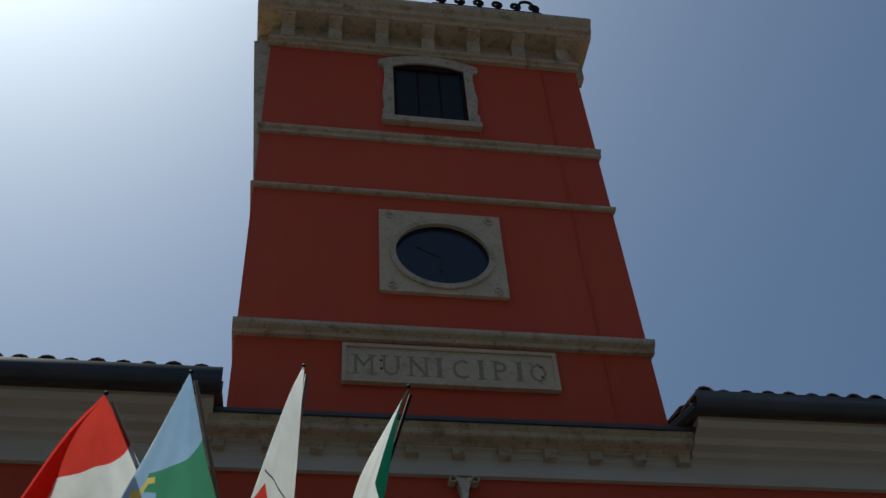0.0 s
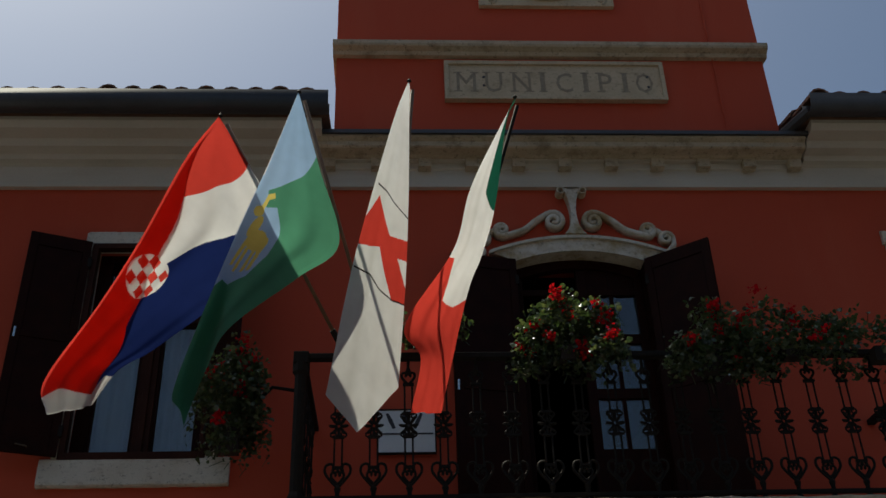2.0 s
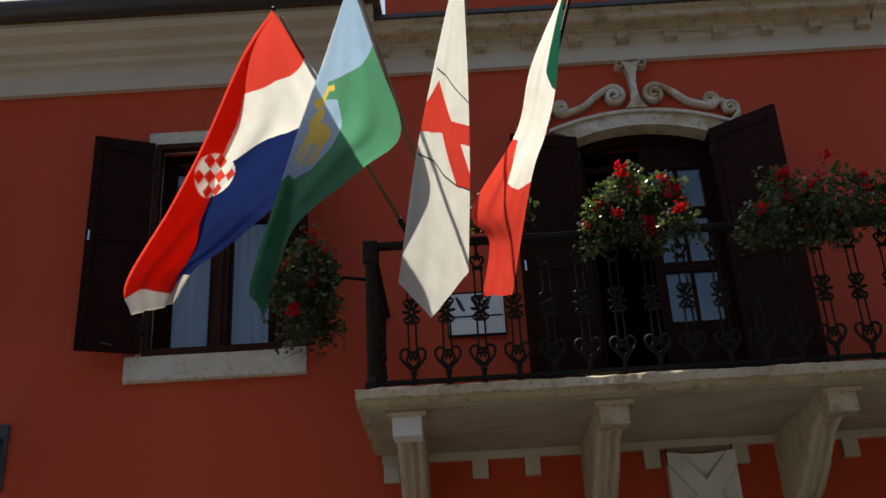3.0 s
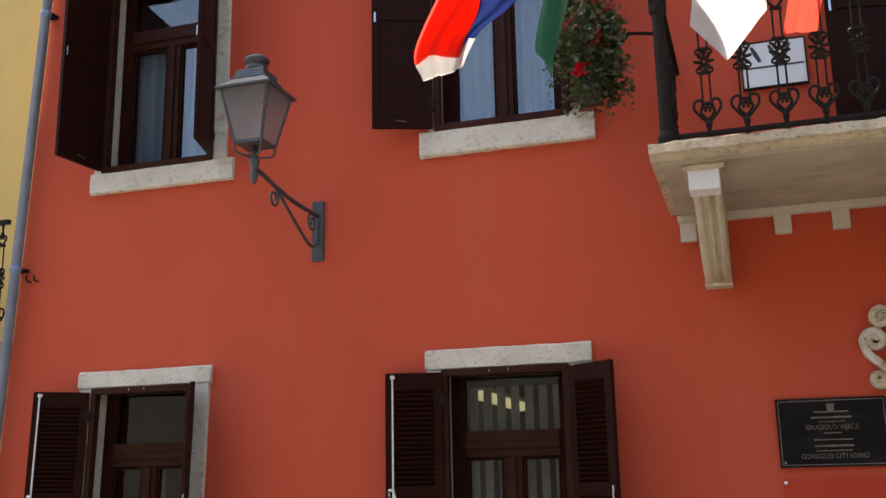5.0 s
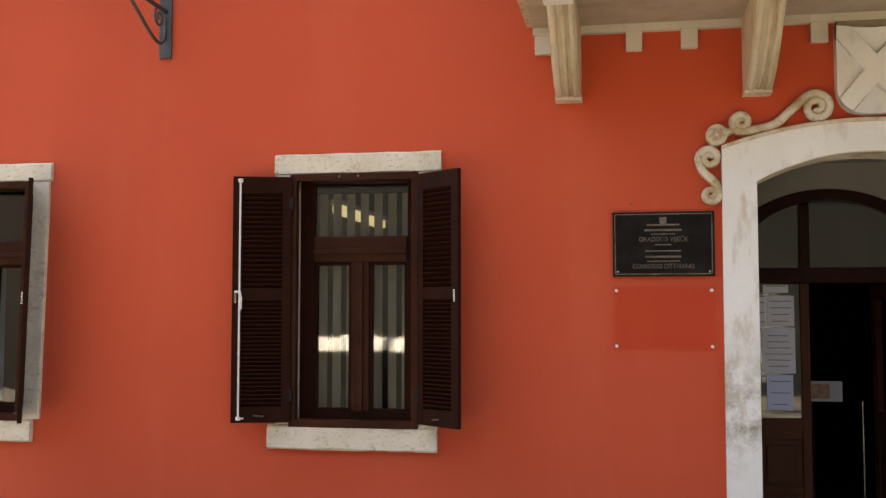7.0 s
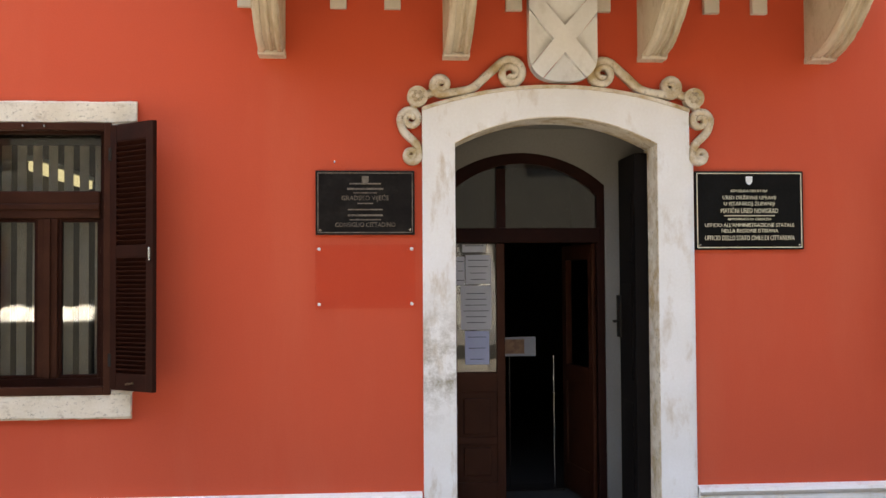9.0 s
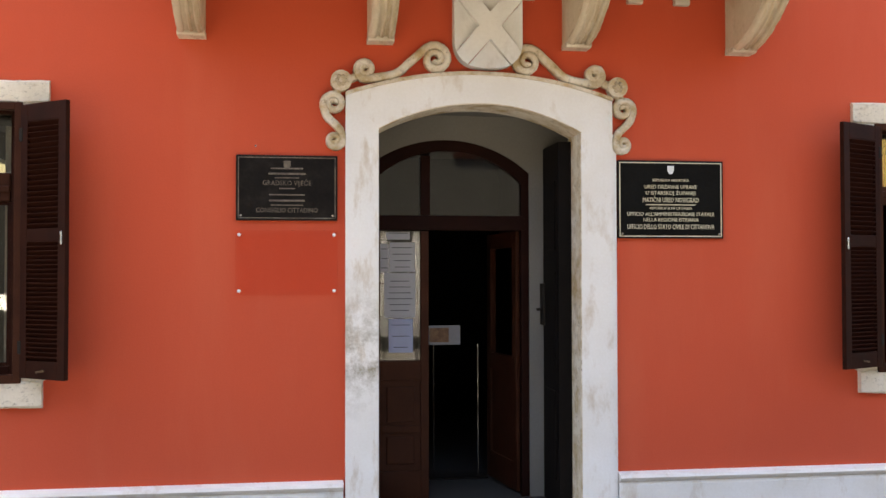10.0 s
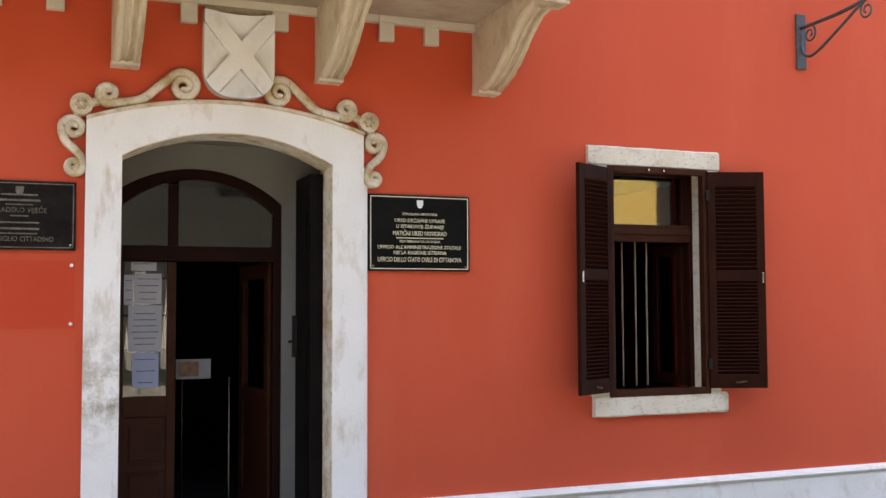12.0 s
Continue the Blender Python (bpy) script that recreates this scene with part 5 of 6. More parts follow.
flag("white flag with a red cross and thin dark arcs", (-1.301, -2.1, 5.991), (-1.397, -1.2, 4.733),
     [(-1.305, -2.1, 5.991), (-1.39, -2.1, 5.717), (-1.528, -2.07, 5.15), (-1.623, -2.04, 4.721), (-1.734, -2.0, 4.064)],
     [(-1.298, -2.09, 5.985), (-1.301, -2.0, 5.788), (-1.309, -1.88, 5.296), (-1.33, -1.78, 4.811), (-1.372, -1.68, 4.235)],
     0, [([(0.21, 0.406), (0.605, 0.526), (1.1, 0.542), (1.1, 0.608), (0.815, 0.598), (1.0, 0.691), (1.1, 0.749), (0.76, 0.726), (0.435, 0.571), (-0.1, 0.566), (0.0, 0.479)], 1),
         (line_poly([(0.10, 0.37), (0.35, 0.388), (0.55, 0.41), (1.1, 0.475)], 0.0026), 2), (line_poly([(0.02, 0.634), (0.325, 0.654), (0.515, 0.69), (0.78, 0.728), (1.1, 0.752)], 0.0026), 2)],
     [F_WHITE, F_RED, F_DARK], 0.025, 1.5, dip=(0.42, 0.22), phase=1.0)

flag("green, white and red tricolour hanging from its pole", (-0.683, -2.1, 5.874), (-1.06, -1.2, 4.72),
     [(-0.685, -2.1, 5.87), (-0.95, -1.97, 5.349), (-1.064, -1.88, 4.972), (-1.335, -1.8, 4.548), (-1.254, -1.77, 4.366), (-1.309, -1.72, 4.075)],
     [(-0.68, -2.09, 5.87), (-0.734, -1.98, 5.762), (-0.806, -1.8, 5.313), (-0.887, -1.7, 5.045), (-0.982, -1.64, 4.803), (-1.141, -1.55, 4.141)],
     1, [([(-0.1, 0.516), (0.175, 0.522), (0.415, 0.608), (0.49, 0.664), (0.75, 0.677), (1.1, 0.640), (1.1, 1.1), (-0.1, 1.1)], 2),
         ([(-0.1, -0.1), (-0.1, 0.03), (0.52, 0.07), (0.545, 0.165), (0.57, 0.311), (0.86, 0.354), (1.1, 0.367), (1.1, -0.1)], 0)],
     [F_TEAL, F_WHITE, F_RED], 0.04, 1.4, phase=0.6, pole=IRON)

# ---- cornice, eaves and roof ----
SIDE = [(0.0, 6.648), (-0.05, 6.648), (-0.05, 6.835), (-0.075, 6.85), (-0.12, 6.86), (-0.135, 6.90), (-0.22, 6.915), (-0.25, 6.965), (-0.36, 6.985), (-0.40, 7.03), (-0.40, 7.06), (0.0, 7.06)]
for k, (x0, x1) in enumerate(((-7.2, -1.95), (1.95, 7.4))):
    tagged(part("cornice_%d" % (k + 1), prism_x(SIDE, x0, x1), CREAM), "cream rendered stepped eaves cornice", "cornice", kind="structure")
MID = [(0.0, 6.648), (-0.05, 6.648), (-0.05, 6.80), (-0.07, 6.81), (-0.07, 6.875), (0.0, 6.875)]
tagged(part("frieze", prism_x(MID, -1.95, 1.95), CREAM), "cream rendered band under the tower", "frieze", kind="structure")
cap = tagged(empty("tower_base_cornice", (0, 0, 6.79)), "weathered stone cornice with small blocks under the tower", "cornice", kind="structure")
CAP = [(0.0, 6.872), (-0.13, 6.872), (-0.15, 6.888), (-0.235, 6.893), (-0.25, 6.905), (-0.25, 6.945), (-0.285, 6.965), (-0.285, 6.99), (0.0, 6.99)]
sp("cap_moulding", prism_x(CAP, -1.985, 1.93), STONE_OLD, cap)
for k in range(10):
    x = -1.515 + k * 0.376
    sp("block", box(x - 0.052, x + 0.052, -0.135, -0.05, 6.79, 6.872, 0.004), STONE_OLD, cap)
sp("block", box(-1.94, -1.85, -0.135, -0.05, 6.79, 6.872, 0.004), STONE_OLD, cap)
sp("bed_moulding", box(-1.95, 1.9, -0.115, -0.05, 6.862, 6.874, 0.002), CREAM, cap)
sp("flashing", prism_x([(-0.31, 6.985), (-0.31, 7.02), (-0.02, 7.10), (0.0, 7.10), (0.0, 6.99)], -2.0, 1.95), ZINC, cap, "dark metal flashing")

for k, (x0, x1) in enumerate(((-7.3, -1.89), (1.80, 7.5))):
    roof = tagged(empty("roof_%d" % (k + 1), ((x0 + x1) / 2, 0, 7.06)), "low clay tiled roof with a dark metal gutter", "roof", kind="structure")
    ya = -0.42
    a0, a1 = (x0, x1 + 0.0) if k == 0 else (x0 + 0.10, x1)
    sp("deck", prism_x([(ya + 0.02, 7.10), (4.0, 8.30), (8.4, 7.1), (8.4, 7.05), (4.0, 8.25), (ya + 0.02, 7.06)], a0, a1), TILE, roof)
    prof = [(ya - 0.01 + 0.085 * math.cos(a) - 0.06, 7.125 + 0.085 * math.sin(a)) for a in (math.pi + math.pi * q / 8 for q in range(9))]
    prof += [(ya + 0.015, 7.19), (ya + 0.008, 7.19)] + [(ya - 0.07 + 0.075 * math.cos(a), 7.128 + 0.075 * math.sin(a)) for a in (2 * math.pi - math.pi * q / 8 for q in range(9))] + [(ya - 0.162, 7.19)]
    smooth(sp("gutter", prism_x(prof, a0, a1), ZINC, roof, "dark zinc half-round gutter"))
    if k == 1:
        sp("gutter_return", tube([(x0 + 0.12, ya - 0.07, 7.09), (x0 - 0.02, -0.22, 7.05)], 0.045, 8), ZINC, roof)
    n = int((a1 - a0) / 0.19)
    first_tile = None
    for i in range(n):
        x = a0 + 0.1 + i * 0.19
        for row in range(2):
            if first_tile is None:
                ring = lambda y, z, r: [(r * math.cos(a), y, z + r * math.sin(a)) for a in (math.pi * q / 6 for q in range(7))] + [((r - 0.014) * math.cos(a), y, z + (r - 0.014) * math.sin(a)) for a in (math.pi - math.pi * q / 6 for q in range(7))]
                first_tile = part("roof_tile", add_loop(bmesh.new(), [ring(0, 0, 0.085), ring(0.46, 0.125, 0.07)]), TILE, roof)
                ob = first_tile
            else:
                ob = new("roof_tile", first_tile.data)
                ob.parent = roof
            ob.location = (x - roof.location.x + random.uniform(-0.012, 0.012), ya - 0.11 + row * 0.40 + random.uniform(-0.02, 0.02), 0.118 + row * 0.115)
            ob.rotation_euler = (0, 0, random.uniform(-0.03, 0.03))

# ---- tower ----
tower = tagged(empty("tower", (0, 0, 7.0)), "red plastered clock tower with pale stone string courses", "tower", kind="structure")
X0, X1, YB = -1.875, 1.868, 3.75
ob = wall_with_openings("tower_wall", X0, X1, 6.95, 13.0, 0.0, 0.30, [(-0.395, 0.40, 11.36, 12.42)], RED)
ob.data.transform(Matrix.Translation((0, 0, -7.0)))
ob.parent = tower
for b in ((X0, X0 + 0.3, 0.30, YB, 6.95, 13.0), (X1 - 0.3, X1, 0.30, YB, 6.95, 13.0), (X0 + 0.3, X1 - 0.3, YB - 0.3, YB, 6.95, 13.0)):
    sp("tower_wall", box(*b), RED, tower)
# plastered wedge that widens the west corner below the crowning cornice
sp("corner_wedge", add_loop(bmesh.new(), [[(X0, 0.02, 10.06), (X0 - 0.005, 0.02, 10.06), (X0 - 0.005, 0.5, 10.06), (X0, 0.5, 10.06)],
                                        [(X0, 0.02, 12.7), (X0 - 0.20, 0.02, 12.7), (X0 - 0.20, 0.5, 12.7), (X0, 0.5, 12.7)]]), STONE_OLD, tower, "grey-brown weathered wedge")


def course(prof, m=STONE_OLD, ret=0.03, name="string_course"):
    sp(name, prism_x([(y, z) for y, z in prof], X0 - ret, X1 + ret), m, tower)
    d = -min(y for y, z in prof)
    z0, z1 = min(z for y, z in prof), max(z for y, z in prof)
    for a, b in ((X0 - ret, X0), (X1, X1 + ret)):
        sp(name, box(a, b, 0.0, YB, z0 + 0.01, z1 - 0.01), m, tower)


course([(0, 8.025), (-0.045, 8.03), (-0.06, 8.06), (-0.105, 8.085), (-0.115, 8.105), (-0.115, 8.14), (0, 8.15)])
course([(0, 10.0), (-0.035, 10.004), (-0.05, 10.02), (-0.05, 10.045), (0, 10.052)])
course([(0, 10.905), (-0.03, 10.91), (-0.035, 10.95), (-0.06, 10.965), (-0.07, 10.985), (-0.07, 11.0), (0, 11.008)])
course([(0, 12.60), (-0.05, 12.605), (-0.055, 12.645), (-0.09, 12.66), (-0.095, 12.70), (0, 12.71)])
sp("bracket_frieze", box(X0, X1, -0.028, 0.0, 12.705, 12.99), STONE_OLD, tower, "weathered stone band behind the brackets")
for k in range(7):
    x = -1.685 + k * 0.5645
    sp("cornice_bracket", prism_x([(0, 12.70), (-0.10, 12.70), (-0.13, 12.76), (-0.14, 12.88), (-0.26, 12.93), (-0.26, 12.99), (0, 12.99)], x - 0.08, x + 0.08), STONE_OLD, tower)
for s, x in ((-1, X0), (1, X1)):
    for k in range(6):
        y = 0.2 + k * 0.6
        sp("cornice_bracket", box(min(x, x + s * 0.16), max(x, x + s * 0.16), y - 0.08, y + 0.08, 12.70, 12.99, 0.01), STONE_OLD, tower)
CORN = [(0.3, 12.985), (-0.28, 12.985), (-0.30, 13.03), (-0.34, 13.05), (-0.35, 13.12), (-0.39, 13.16), (-0.41, 13.21), (-0.41, 13.245), (0.3, 13.26)]
sp("crowning_cornice", prism_x(CORN, -2.06, 2.06), STONE_OLD, tower, "heavy weathered stone cornice")
for a, b in ((-2.06, X0 + 0.3), (X1 - 0.3, 2.06)):
    sp("crowning_cornice", box(a, b, 0.3, YB + 0.2, 12.99, 13.25, 0.02), STONE_OLD, tower)
sp("tower_roof", box(X0, X1, 0.2, YB, 13.1, 13.3), ZINC, tower)

# tower window with an eared stone frame
tw = tagged(empty("window_7", (0, 0, 11.36)), "dark tower window in an eared pale stone frame", "window", kind="structure")
ti, to = arc(-0.425, 0.43, 12.335, 12.43, 14), arc(-0.60, 0.605, 12.43, 12.59, 14)
sp("head_stone", arch_band(ti, to, -0.055, 0.02), STONE_OLD, tw)
for s in (-1, 1):
    base = 0.0025
    e = [(0.425, 11.32), (0.555, 11.36), (0.555, 11.46), (0.525, 11.50), (0.54, 11.62), (0.555, 11.78), (0.535, 11.98), (0.525, 12.20), (0.54, 12.32), (0.60, 12.34), (0.60, 12.435), (0.425, 12.335)]
    sp("jamb_stone", prism_y([(base + s * x, z) for x, z in e], -0.05, 0.12), STONE_OLD, tw)
sp("sill_stone", box(-0.565, 0.57, -0.08, 0.12, 11.225, 11.32, 0.01), STONE_OLD, tw)
bm = bmesh.new()
for a in ((-0.425, -0.385, 11.32, 12.40), (0.39, 0.43, 11.32, 12.40), (-0.385, 0.39, 11.32, 11.355), (-0.385, 0.39, 12.32, 12.43)):
    add_box(bm, a[0], a[1], -0.03, 0.04, a[2], a[3], 0.005)
sp("window_frame", bm, WOOD, tw)
# Dark matte sheet fills the opening in place of glass.
sp("pane", box(-0.385, 0.39, 0.0, 0.007, 11.355, 12.32), DARKFILL, tw, "dark matte sheet across the opening")
for x in (-0.13, 0.13):
    sp("glazing_bar", box(x - 0.008, x + 0.008, -0.008, 0.0, 11.355, 12.32), WOOD, tw)

# clock
clock = tagged(empty("tower_clock", (-0.003, 0, 9.15)), "dark clock face in a square carved stone frame", "clock")
ring_i = [(-0.003 + 0.468 * math.cos(a), 9.155 + 0.425 * math.sin(a)) for a in (2 * math.pi * k / 48 for k in range(49))]


def sq(k):
    a = 2 * math.pi * k / 48
    m = max(abs(math.cos(a)), abs(math.sin(a)))
    return (-0.003 + 0.612 * math.cos(a) / m, 9.19 + 0.562 * math.sin(a) / m)


sp("frame_slab", arch_band(ring_i, [sq(k) for k in range(49)], -0.045, 0.0), STONE_OCHRE, clock, "square pale stone frame")
sp("ring", arch_band([(-0.003 + 0.458 * math.cos(a), 9.155 + 0.415 * math.sin(a)) for a in (2 * math.pi * k / 48 for k in range(49))],
                     [(-0.003 + 0.515 * math.cos(a), 9.155 + 0.472 * math.sin(a)) for a in (2 * math.pi * k / 48 for k in range(49))], -0.07, -0.04), STONE_OLD, clock)
dial = sp("dial", prism_y([p for p in ring_i[:-1]], -0.012, -0.002), CLOCKFACE, clock, "dark blue dial")
sp("minute_hand", ribbon([(-0.003, 9.14), (-0.25, 9.27)], [0.022, 0.008], -0.022, -0.014), INK, dial)
sp("hour_hand", ribbon([(-0.003, 9.16), (-0.02, 8.95)], [0.03, 0.012], -0.03, -0.023), INK, dial)
for sx in (-1, 1):
    for z in (8.70, 9.67):
        cx = -0.003 + sx * 0.50
        t = 1 if z > 9 else -1
        sp("corner_carving", ribbon(spiral((cx, z), 0.055, 0.012, 90 * t, 1.2, 16), 0.018, -0.056, -0.044), STONE_OLD, clock)

# name panel
sign = tagged(empty("name_panel", (0, 0, 7.54)), "pale stone name panel with carved capital letters", "sign")
sp("slab", box(-0.952, 0.950, -0.040, 0.0, 7.54, 7.962, 0.006), STONE_OCHRE, sign)
bm = bmesh.new()
for a in ((-0.952, 0.950, 7.54, 7.565), (-0.952, 0.950, 7.925, 7.962), (-0.952, -0.915, 7.565, 7.925), (0.913, 0.950, 7.565, 7.925)):
    add_box(bm, a[0], a[1], -0.060, -0.038, a[2], a[3], 0.004)
sp("border", bm, STONE_OCHRE, sign)
for ch, cx, wd in (("M", 0.098, 0.165), ("U", 0.222, 0.145), ("N", 0.348, 0.155), ("I", 0.443, 0.040), ("C", 0.540, 0.140), ("I", 0.637, 0.040), ("P", 0.728, 0.115), ("I", 0.817, 0.040), ("O", 0.905, 0.150)):
    x = -0.952 + 1.902 * cx
    ob = letters(ch, 0.30, 0.0, -0.0412, 7.632, CARVE, sign, 0.001, wd, "letter")
    mid = (max(v.co.x for v in ob.data.vertices) + min(v.co.x for v in ob.data.vertices)) / 2
    ob.data.transform(Matrix.Translation((x - mid, 0, 0)))
    ob.data.transform(Matrix.Translation(-sign.location))
    if ch in "MUNIP":
        for dx in ((0,) if ch == "I" else (-wd / 2 + 0.012, wd / 2 - 0.012)):
            for z in (7.632, 7.632 + 0.205):
                if (ch == "U" and z < 7.7) or (ch == "P" and dx > 0):
                    continue
                sp("serif", box(x + dx - 0.034, x + dx + 0.034, -0.0424, -0.0400, z, z + 0.011), CARVE, sign)
# Flat dark discs stand for the shade inside the drilled holes.
for x, z in ((-0.615, 7.70), (-0.615, 7.79), (0.80, 7.69), (0.80, 7.80)):
    sp("fixing_hole", prism_y([(x + 0.013 * math.cos(a), z + 0.013 * math.sin(a)) for a in (math.tau * k / 8 for k in range(8))], -0.0428, -0.0400), INK, sign)

# iron work on the tower
iron = tagged(empty("roof_ironwork", (0.9, -0.1, 13.25)), "black scrolled ironwork standing on the tower", "ironwork")
for k in range(6):
    x = 0.16 + 0.24 * k
    sp("scroll", tube([Vector((p[0], -0.35, p[1])) for p in spiral((x, 13.46), 0.075, 0.02, -90, 1.4, 18)], 0.02, 6), IRON, iron)
    sp("stem", tube([(x, -0.35, 13.24), (x, -0.35, 13.40)], 0.018, 6), IRON, iron)
sp("bar", tube([(0.05, -0.35, 13.33), (1.45, -0.35, 13.33)], 0.022, 6), IRON, iron)
sp("bar", tube(curve_points([Vector((1.15, -0.35, 13.33)), Vector((1.2, -0.35, 13.56)), Vector((1.33, -0.35, 13.58)), Vector((1.42, -0.35, 13.33))], 6), 0.02, 6), IRON, iron)

# ---- street lamps on the wall ----
def street_lamp(x, label):
    r = tagged(empty("street_lamp", (x, 0, 3.57)), label, "street lamp", group="wall lamps of the town hall")
    sp("wall_plate", box(x - 0.046, x + 0.046, -0.022, 0.0, 3.565, 4.015, 0.006), IRON_GREY, r)
    Y, ZA = -1.0, 3.93
    smooth(sp("arm", tube(curve_points([Vector((x, -0.02, 3.90)), Vector((x, -0.5, 3.915)), Vector((x, Y, 3.99))], 8), 0.016, 8), IRON_GREY, r))
    brace = [Vector((x, -0.02, 3.86)), Vector((x, -0.03, 3.72)), Vector((x, -0.10, 3.655)), Vector((x, -0.22, 3.68)), Vector((x, -0.45, 3.80)), Vector((x, -0.68, 3.93))]
    smooth(sp("brace", tube(curve_points(brace, 6), 0.012, 8), IRON_GREY, r))
    for (y, z), rad, a0, tn in (((-0.12, 3.83), 0.075, 60, 1.5), ((-0.72, 3.86), 0.07, 80, -1.4)):
        smooth(sp("curl", tube([Vector((x, p[0], p[1])) for p in spiral((y, z), rad, 0.018, a0, tn, 26)], 0.009, 6), IRON_GREY, r))
    smooth(sp("spindle", lathe([(0.008, 3.87), (0.02, 3.90), (0.028, 3.94), (0.016, 3.97), (0.03, 4.0), (0.035, 4.03), (0.02, 4.06), (0.02, 4.13)], (x, Y, 0), 12), IRON_GREY, r))
    zb, zt, wb, wt = 4.15, 4.485, 0.098, 0.166
    lantern = sp("lantern", box(x - wb, x + wb, Y - wb, Y + wb, zb - 0.02, zb, 0.003), IRON_GREY, r, "four-sided tapered lantern frame")

    def lp(name, bm, m, label=""):
        return sp(name, bm, m, lantern, label)
    for sx in (-1, 1):
        for sy in (-1, 1):
            lp("corner_bar", tube([(x + sx * wb, Y + sy * wb, zb), (x + sx * wt, Y + sy * wt, zt)], 0.011, 5), IRON_GREY)
            lp("cradle", tube(curve_points([Vector((x + sx * wb, Y + sy * wb, zb)), Vector((x + sx * 0.085, Y + sy * 0.085, zb - 0.075)), Vector((x, Y, 4.05))], 5), 0.008, 5), IRON_GREY)
    for ax in range(4):
        ca, sa = round(math.cos(ax * math.pi / 2)), round(math.sin(ax * math.pi / 2))
        def at(u, w, z):
            return (x + ca * w - sa * u, Y + sa * w + ca * u, z)
        bm = add_loop(bmesh.new(), [[at(-wb, wb, zb), at(wb, wb, zb), at(wb, wb - 0.004, zb), at(-wb, wb - 0.004, zb)],
                                    [at(-wt, wt, zt), at(wt, wt, zt), at(wt, wt - 0.004, zt), at(-wt, wt - 0.004, zt)]])
        g = lp("lantern_glass", bm, LAMPGLASS, "dusty pale lantern glass")
        g.visible_shadow = False
    def square(w, z):
        return [(x - w, Y - w, z), (x + w, Y - w, z), (x + w, Y + w, z), (x - w, Y + w, z)]
    lp("roof", add_loop(bmesh.new(), [square(wt + 0.032, zt), square(wt + 0.032, zt + 0.012), square(0.122, zt + 0.075), square(0.122, zt + 0.09), square(0.104, zt + 0.10), square(0.098, zt + 0.145), square(0.075, zt + 0.16)]), IRON_GREY, "sloping metal lantern roof")
    smooth(lp("chimney", lathe([(0.07, zt + 0.165), (0.075, zt + 0.19), (0.05, zt + 0.20), (0.05, zt + 0.22), (0.085, zt + 0.23), (0.08, zt + 0.25), (0.045, zt + 0.27), (0.02, zt + 0.285)], (x, Y, 0), 14), IRON_GREY))
    smooth(lp("bulb", lathe([(0.014, 4.14), (0.016, 4.22), (0.024, 4.25), (0.026, 4.29), (0.018, 4.32), (0.004, 4.33)], (x, Y, 0), 12), WHITE, "pale unlit bulb"))
    return r


street_lamp(-4.566, "grey iron wall lantern on a scrolled bracket, unlit")
street_lamp(4.588, "grey iron wall lantern east of the entrance, unlit")

# ---- drainpipe and small fittings ----
def pipe_x(z):
    return -7.345 + 0.0475 * z


pipe = tagged(empty("drainpipe", (pipe_x(0), -0.09, 0)), "blue-grey painted drainpipe leaning with the old corner", "drainpipe")
smooth(sp("pipe", tube([(pipe_x(0), -0.09, 0.0), (pipe_x(6.9), -0.09, 6.9), (pipe_x(7.08), -0.4, 7.08)], 0.040, 12), PIPE, pipe))
for z in (1.2, 3.70, 5.9):
    sp("collar", lathe([(0.044, z - 0.03), (0.050, z), (0.044, z + 0.03)], (pipe_x(z), -0.09, 0), 12), PIPE, pipe)
    sp("clip", box(pipe_x(z) - 0.012, pipe_x(z) + 0.06, -0.075, 0.0, z - 0.012, z + 0.012), IRON, pipe)
hk = tagged(empty("wall_hook", (-7.06, 0, 3.6)), "small rusty double hook in the wall", "hook")
for dx in (-0.03, 0.045):
    sp("prong", tube([(-7.06 + dx, 0.0, 3.61), (-7.06 + dx, -0.05, 3.61), (-7.06 + dx, -0.06, 3.65)], 0.008, 6), IRON, hk)
tagged(part("lightning_conductor", tube([(1.42, -0.012, 7.1), (1.42, -0.012, 12.62)], 0.007, 6), RED), "thin painted lightning cable down the tower", "cable")

# ---- neighbours and the far side of the street ----
nb = tagged(empty("yellow_house", (-10.3, 0.7, 0)), "ochre yellow plastered house next door with an iron balcony", "house")
sp("wall", box(-13.5, -7.22, 0.72, 8.0, 0, 8.2), YELLOW, nb)
sp("balcony_slab", box(-10.4, -7.30, -0.10, 0.72, 3.02, 3.14, 0.012), STONE_OLD, nb)
sp("balcony_rail", box(-10.4, -7.30, -0.07, -0.03, 4.10, 4.14, 0.006), IRON, nb)
for k in range(15):
    o = new("baluster", first.data)
    o.parent = nb
    o.matrix_local = Matrix.Translation((-10.3 + 0.21 * k + 10.3, -0.05 - 0.7, 3.14)) @ Matrix.Diagonal((1, 1, 1.09, 1))

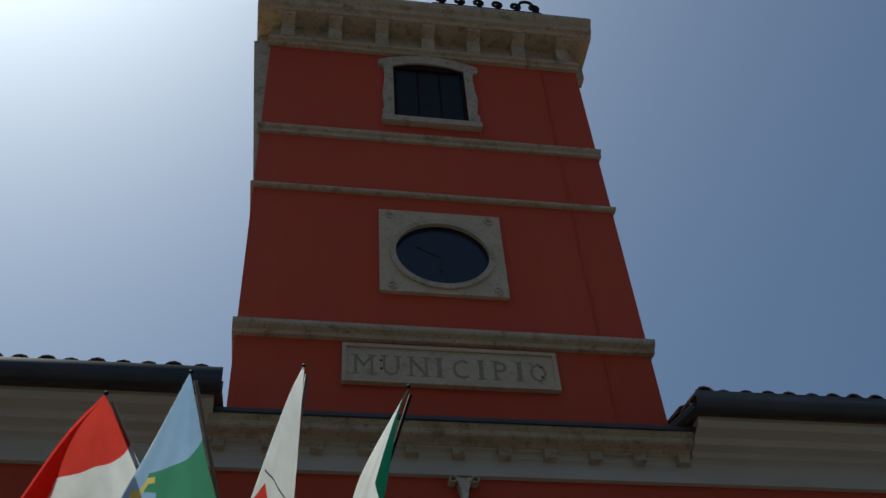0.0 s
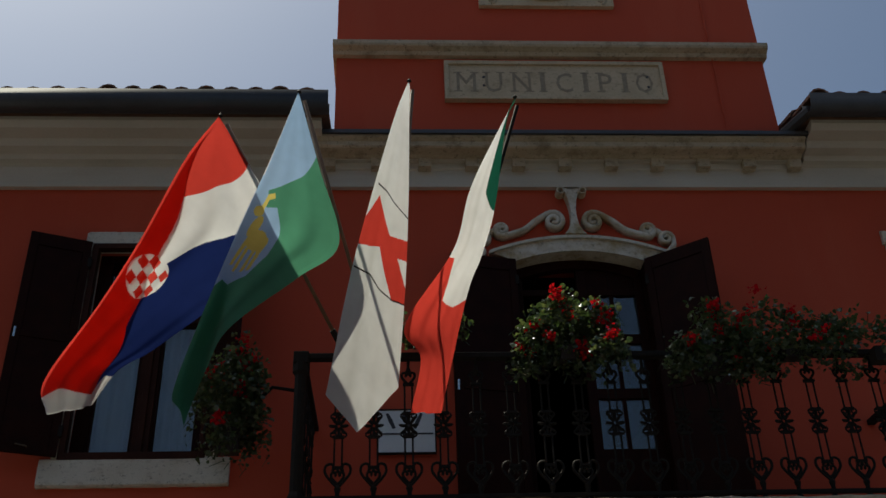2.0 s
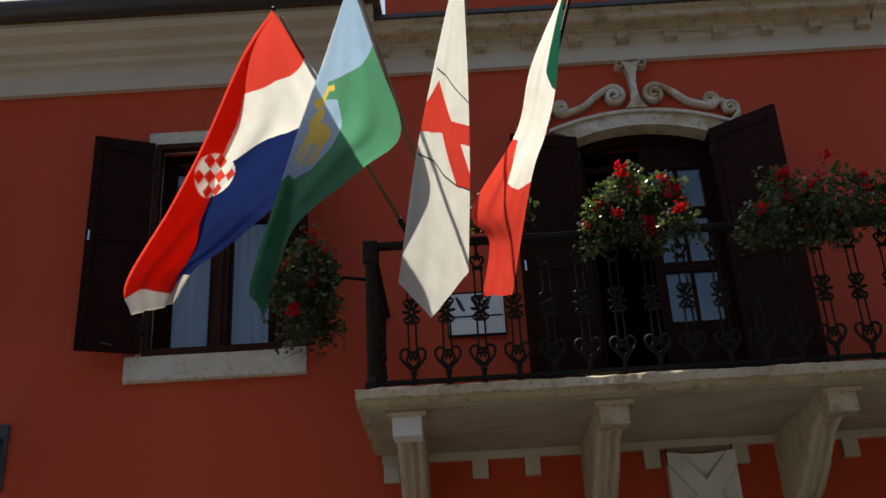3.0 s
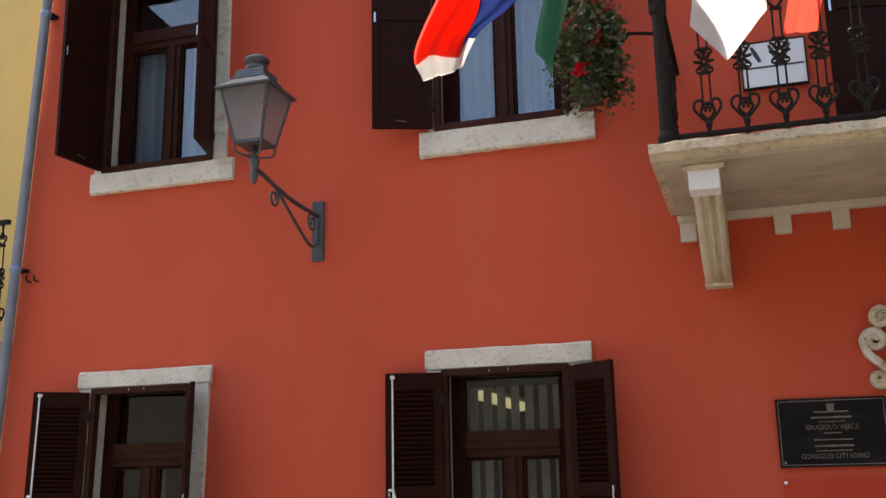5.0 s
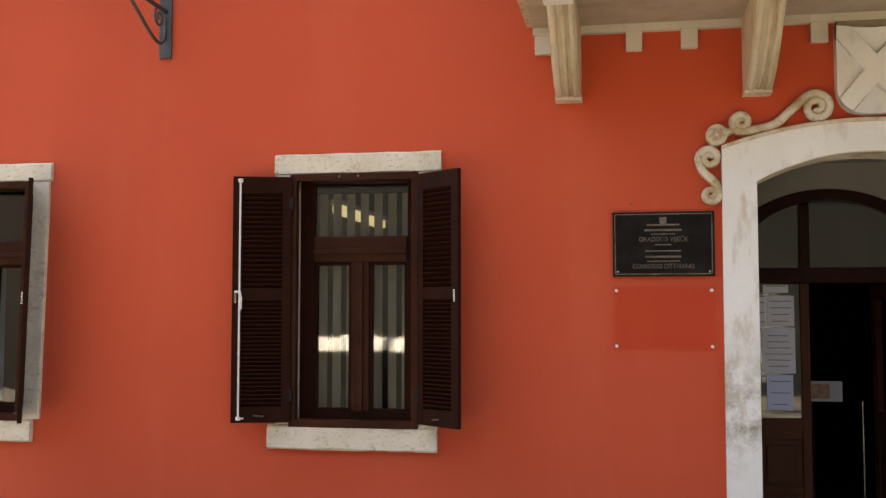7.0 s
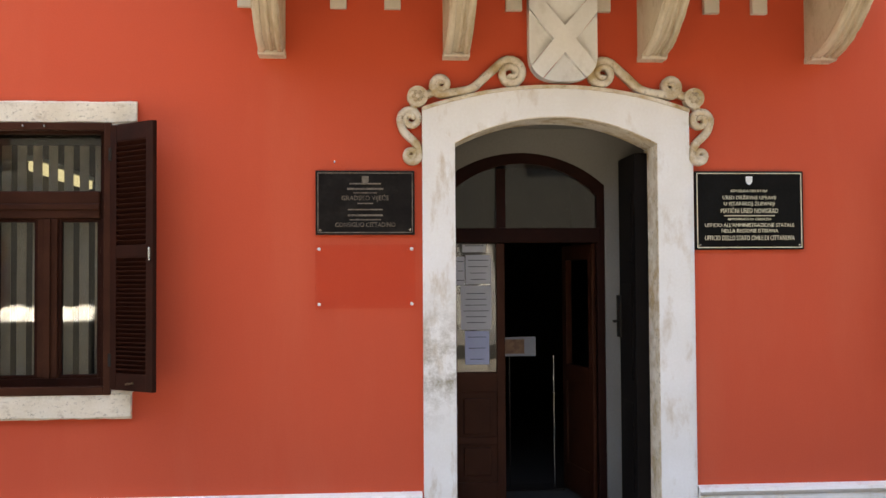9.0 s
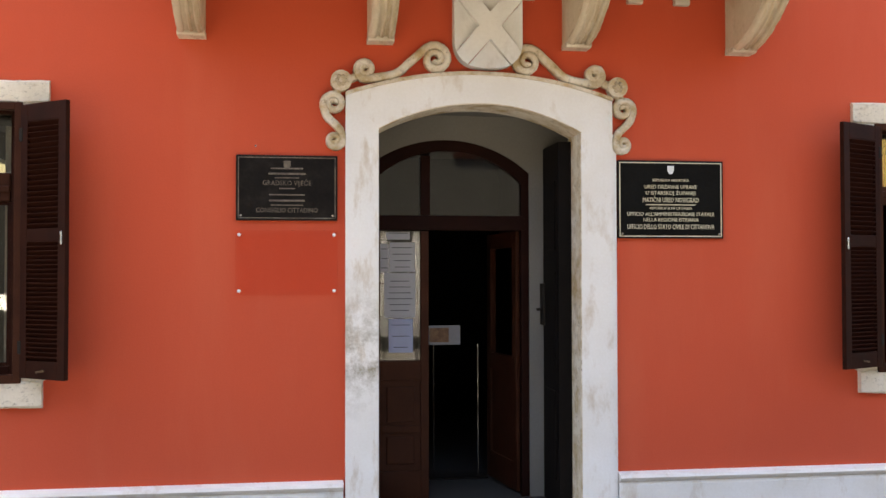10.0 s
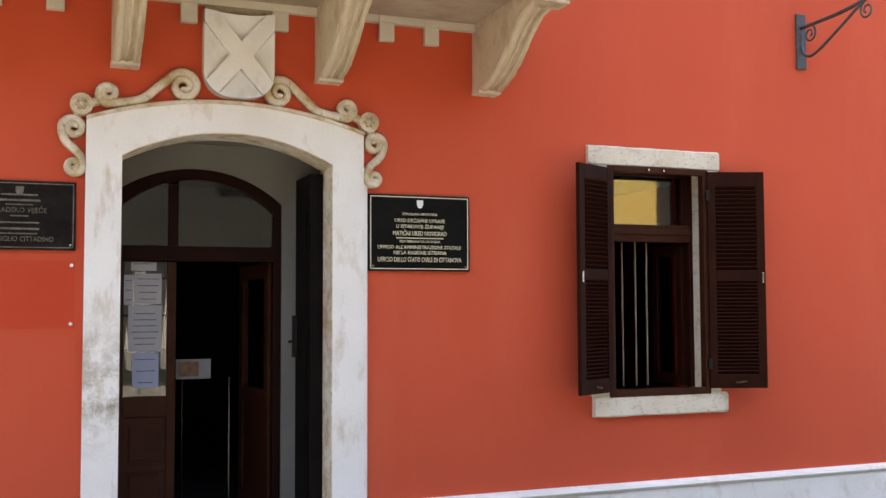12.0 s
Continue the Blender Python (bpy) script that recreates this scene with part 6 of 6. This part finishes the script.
# Unseen house, added to keep the street mirrored in the panes dark.
opp = tagged(empty("facing_house", (0, -14.5, 0)), "unseen near-black house added so the window panes reflect dark", "house")
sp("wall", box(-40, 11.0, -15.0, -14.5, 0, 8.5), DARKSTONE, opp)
sp("roof", prism_x([(-14.1, 8.5), (-19.5, 10.2), (-19.5, 10.0), (-14.1, 8.35)], -40, 11.0), TILE, opp)
for x in (-13, -9, -5, -1, 3, 7):
    for z in (1.0, 4.4):
        sp("window", add_box(box(x - 0.55, x + 0.55, -14.52, -14.47, z, z + 1.7, 0.01), x - 0.65, x + 0.65, -14.52, -14.44, z - 0.12, z, 0.01), WOOD, opp, "dark shuttered window")
far = tagged(empty("facing_yellow_house", (12, -14.5, 0)), "sunlit yellow house at the corner of the square", "house")
sp("wall", box(11.0, 12.95, -15.0, -14.5, 3.35, 8.5), YELLOW, far)
# Unseen near-black fills, added to bound the yellow patch mirrored in the pane.
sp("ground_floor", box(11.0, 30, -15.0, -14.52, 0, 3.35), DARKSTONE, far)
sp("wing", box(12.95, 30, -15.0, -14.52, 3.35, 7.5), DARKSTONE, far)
for x0, x1 in ((-6.57, -5.2), (-5.05, -4.2)):
    u = tagged(empty("market_stall", (x0, -8.6, 0)), "market table on an added dark box under crumpled white canvas", "stall", group="market stalls across the street")
    # Unseen dark box, added to block the sunlit paving from the window reflection.
    sp("table_skirt", box(x0, x1, -9.3, -8.45, 0.0, 1.17, 0.02), DARKSTONE, u, "added dark box hiding sunlit paving from the panes")
    rings = []
    for k in range(29):
        x = x0 + (x1 - x0) * k / 28
        w = noise.noise(Vector((x * 5, 3, 0))) * 0.07 + noise.noise(Vector((x * 14, 7, 0))) * 0.04
        rings.append([(x, -9.25, 1.18), (x, -8.47 + w * 0.5, 1.18), (x, -8.55 + w, 1.27 + w * 0.6), (x, -8.7 - w, 1.36 + w * 0.8), (x, -9.2, 1.38 + w)])
    sp("canvas", add_loop(bmesh.new(), rings), WHITE, u, "crumpled white canvas cover")
# Unseen white shapes, added only to give the door pane a pale reflection.
for x in (0.50, 1.10):
    u = tagged(empty("closed_parasol", (x, -11.0, 0)), "unseen white parasol added to brighten the door glass by reflection", "parasol", group="closed parasols across the street")
    bm = add_loop(bmesh.new(), [[(x + r * (1 + 0.16 * (k % 2)) * math.cos(k * math.pi / 8), -11.0 + r * (1 + 0.16 * (k % 2)) * math.sin(k * math.pi / 8), z) for k in range(16)]
                                for r, z in ((0.20, 0.55), (0.24, 0.9), (0.17, 1.6), (0.10, 2.2), (0.03, 2.5))])
    sp("canvas", bm, F_WHITE, u)
    sp("pole", tube([(x, -11.0, 0.0), (x, -11.0, 2.58)], 0.025, 8), IRON, u)
    sp("foot", lathe([(0.25, 0.0), (0.25, 0.06), (0.05, 0.09)], (x, -11.0, 0), 14), PAVE, u)
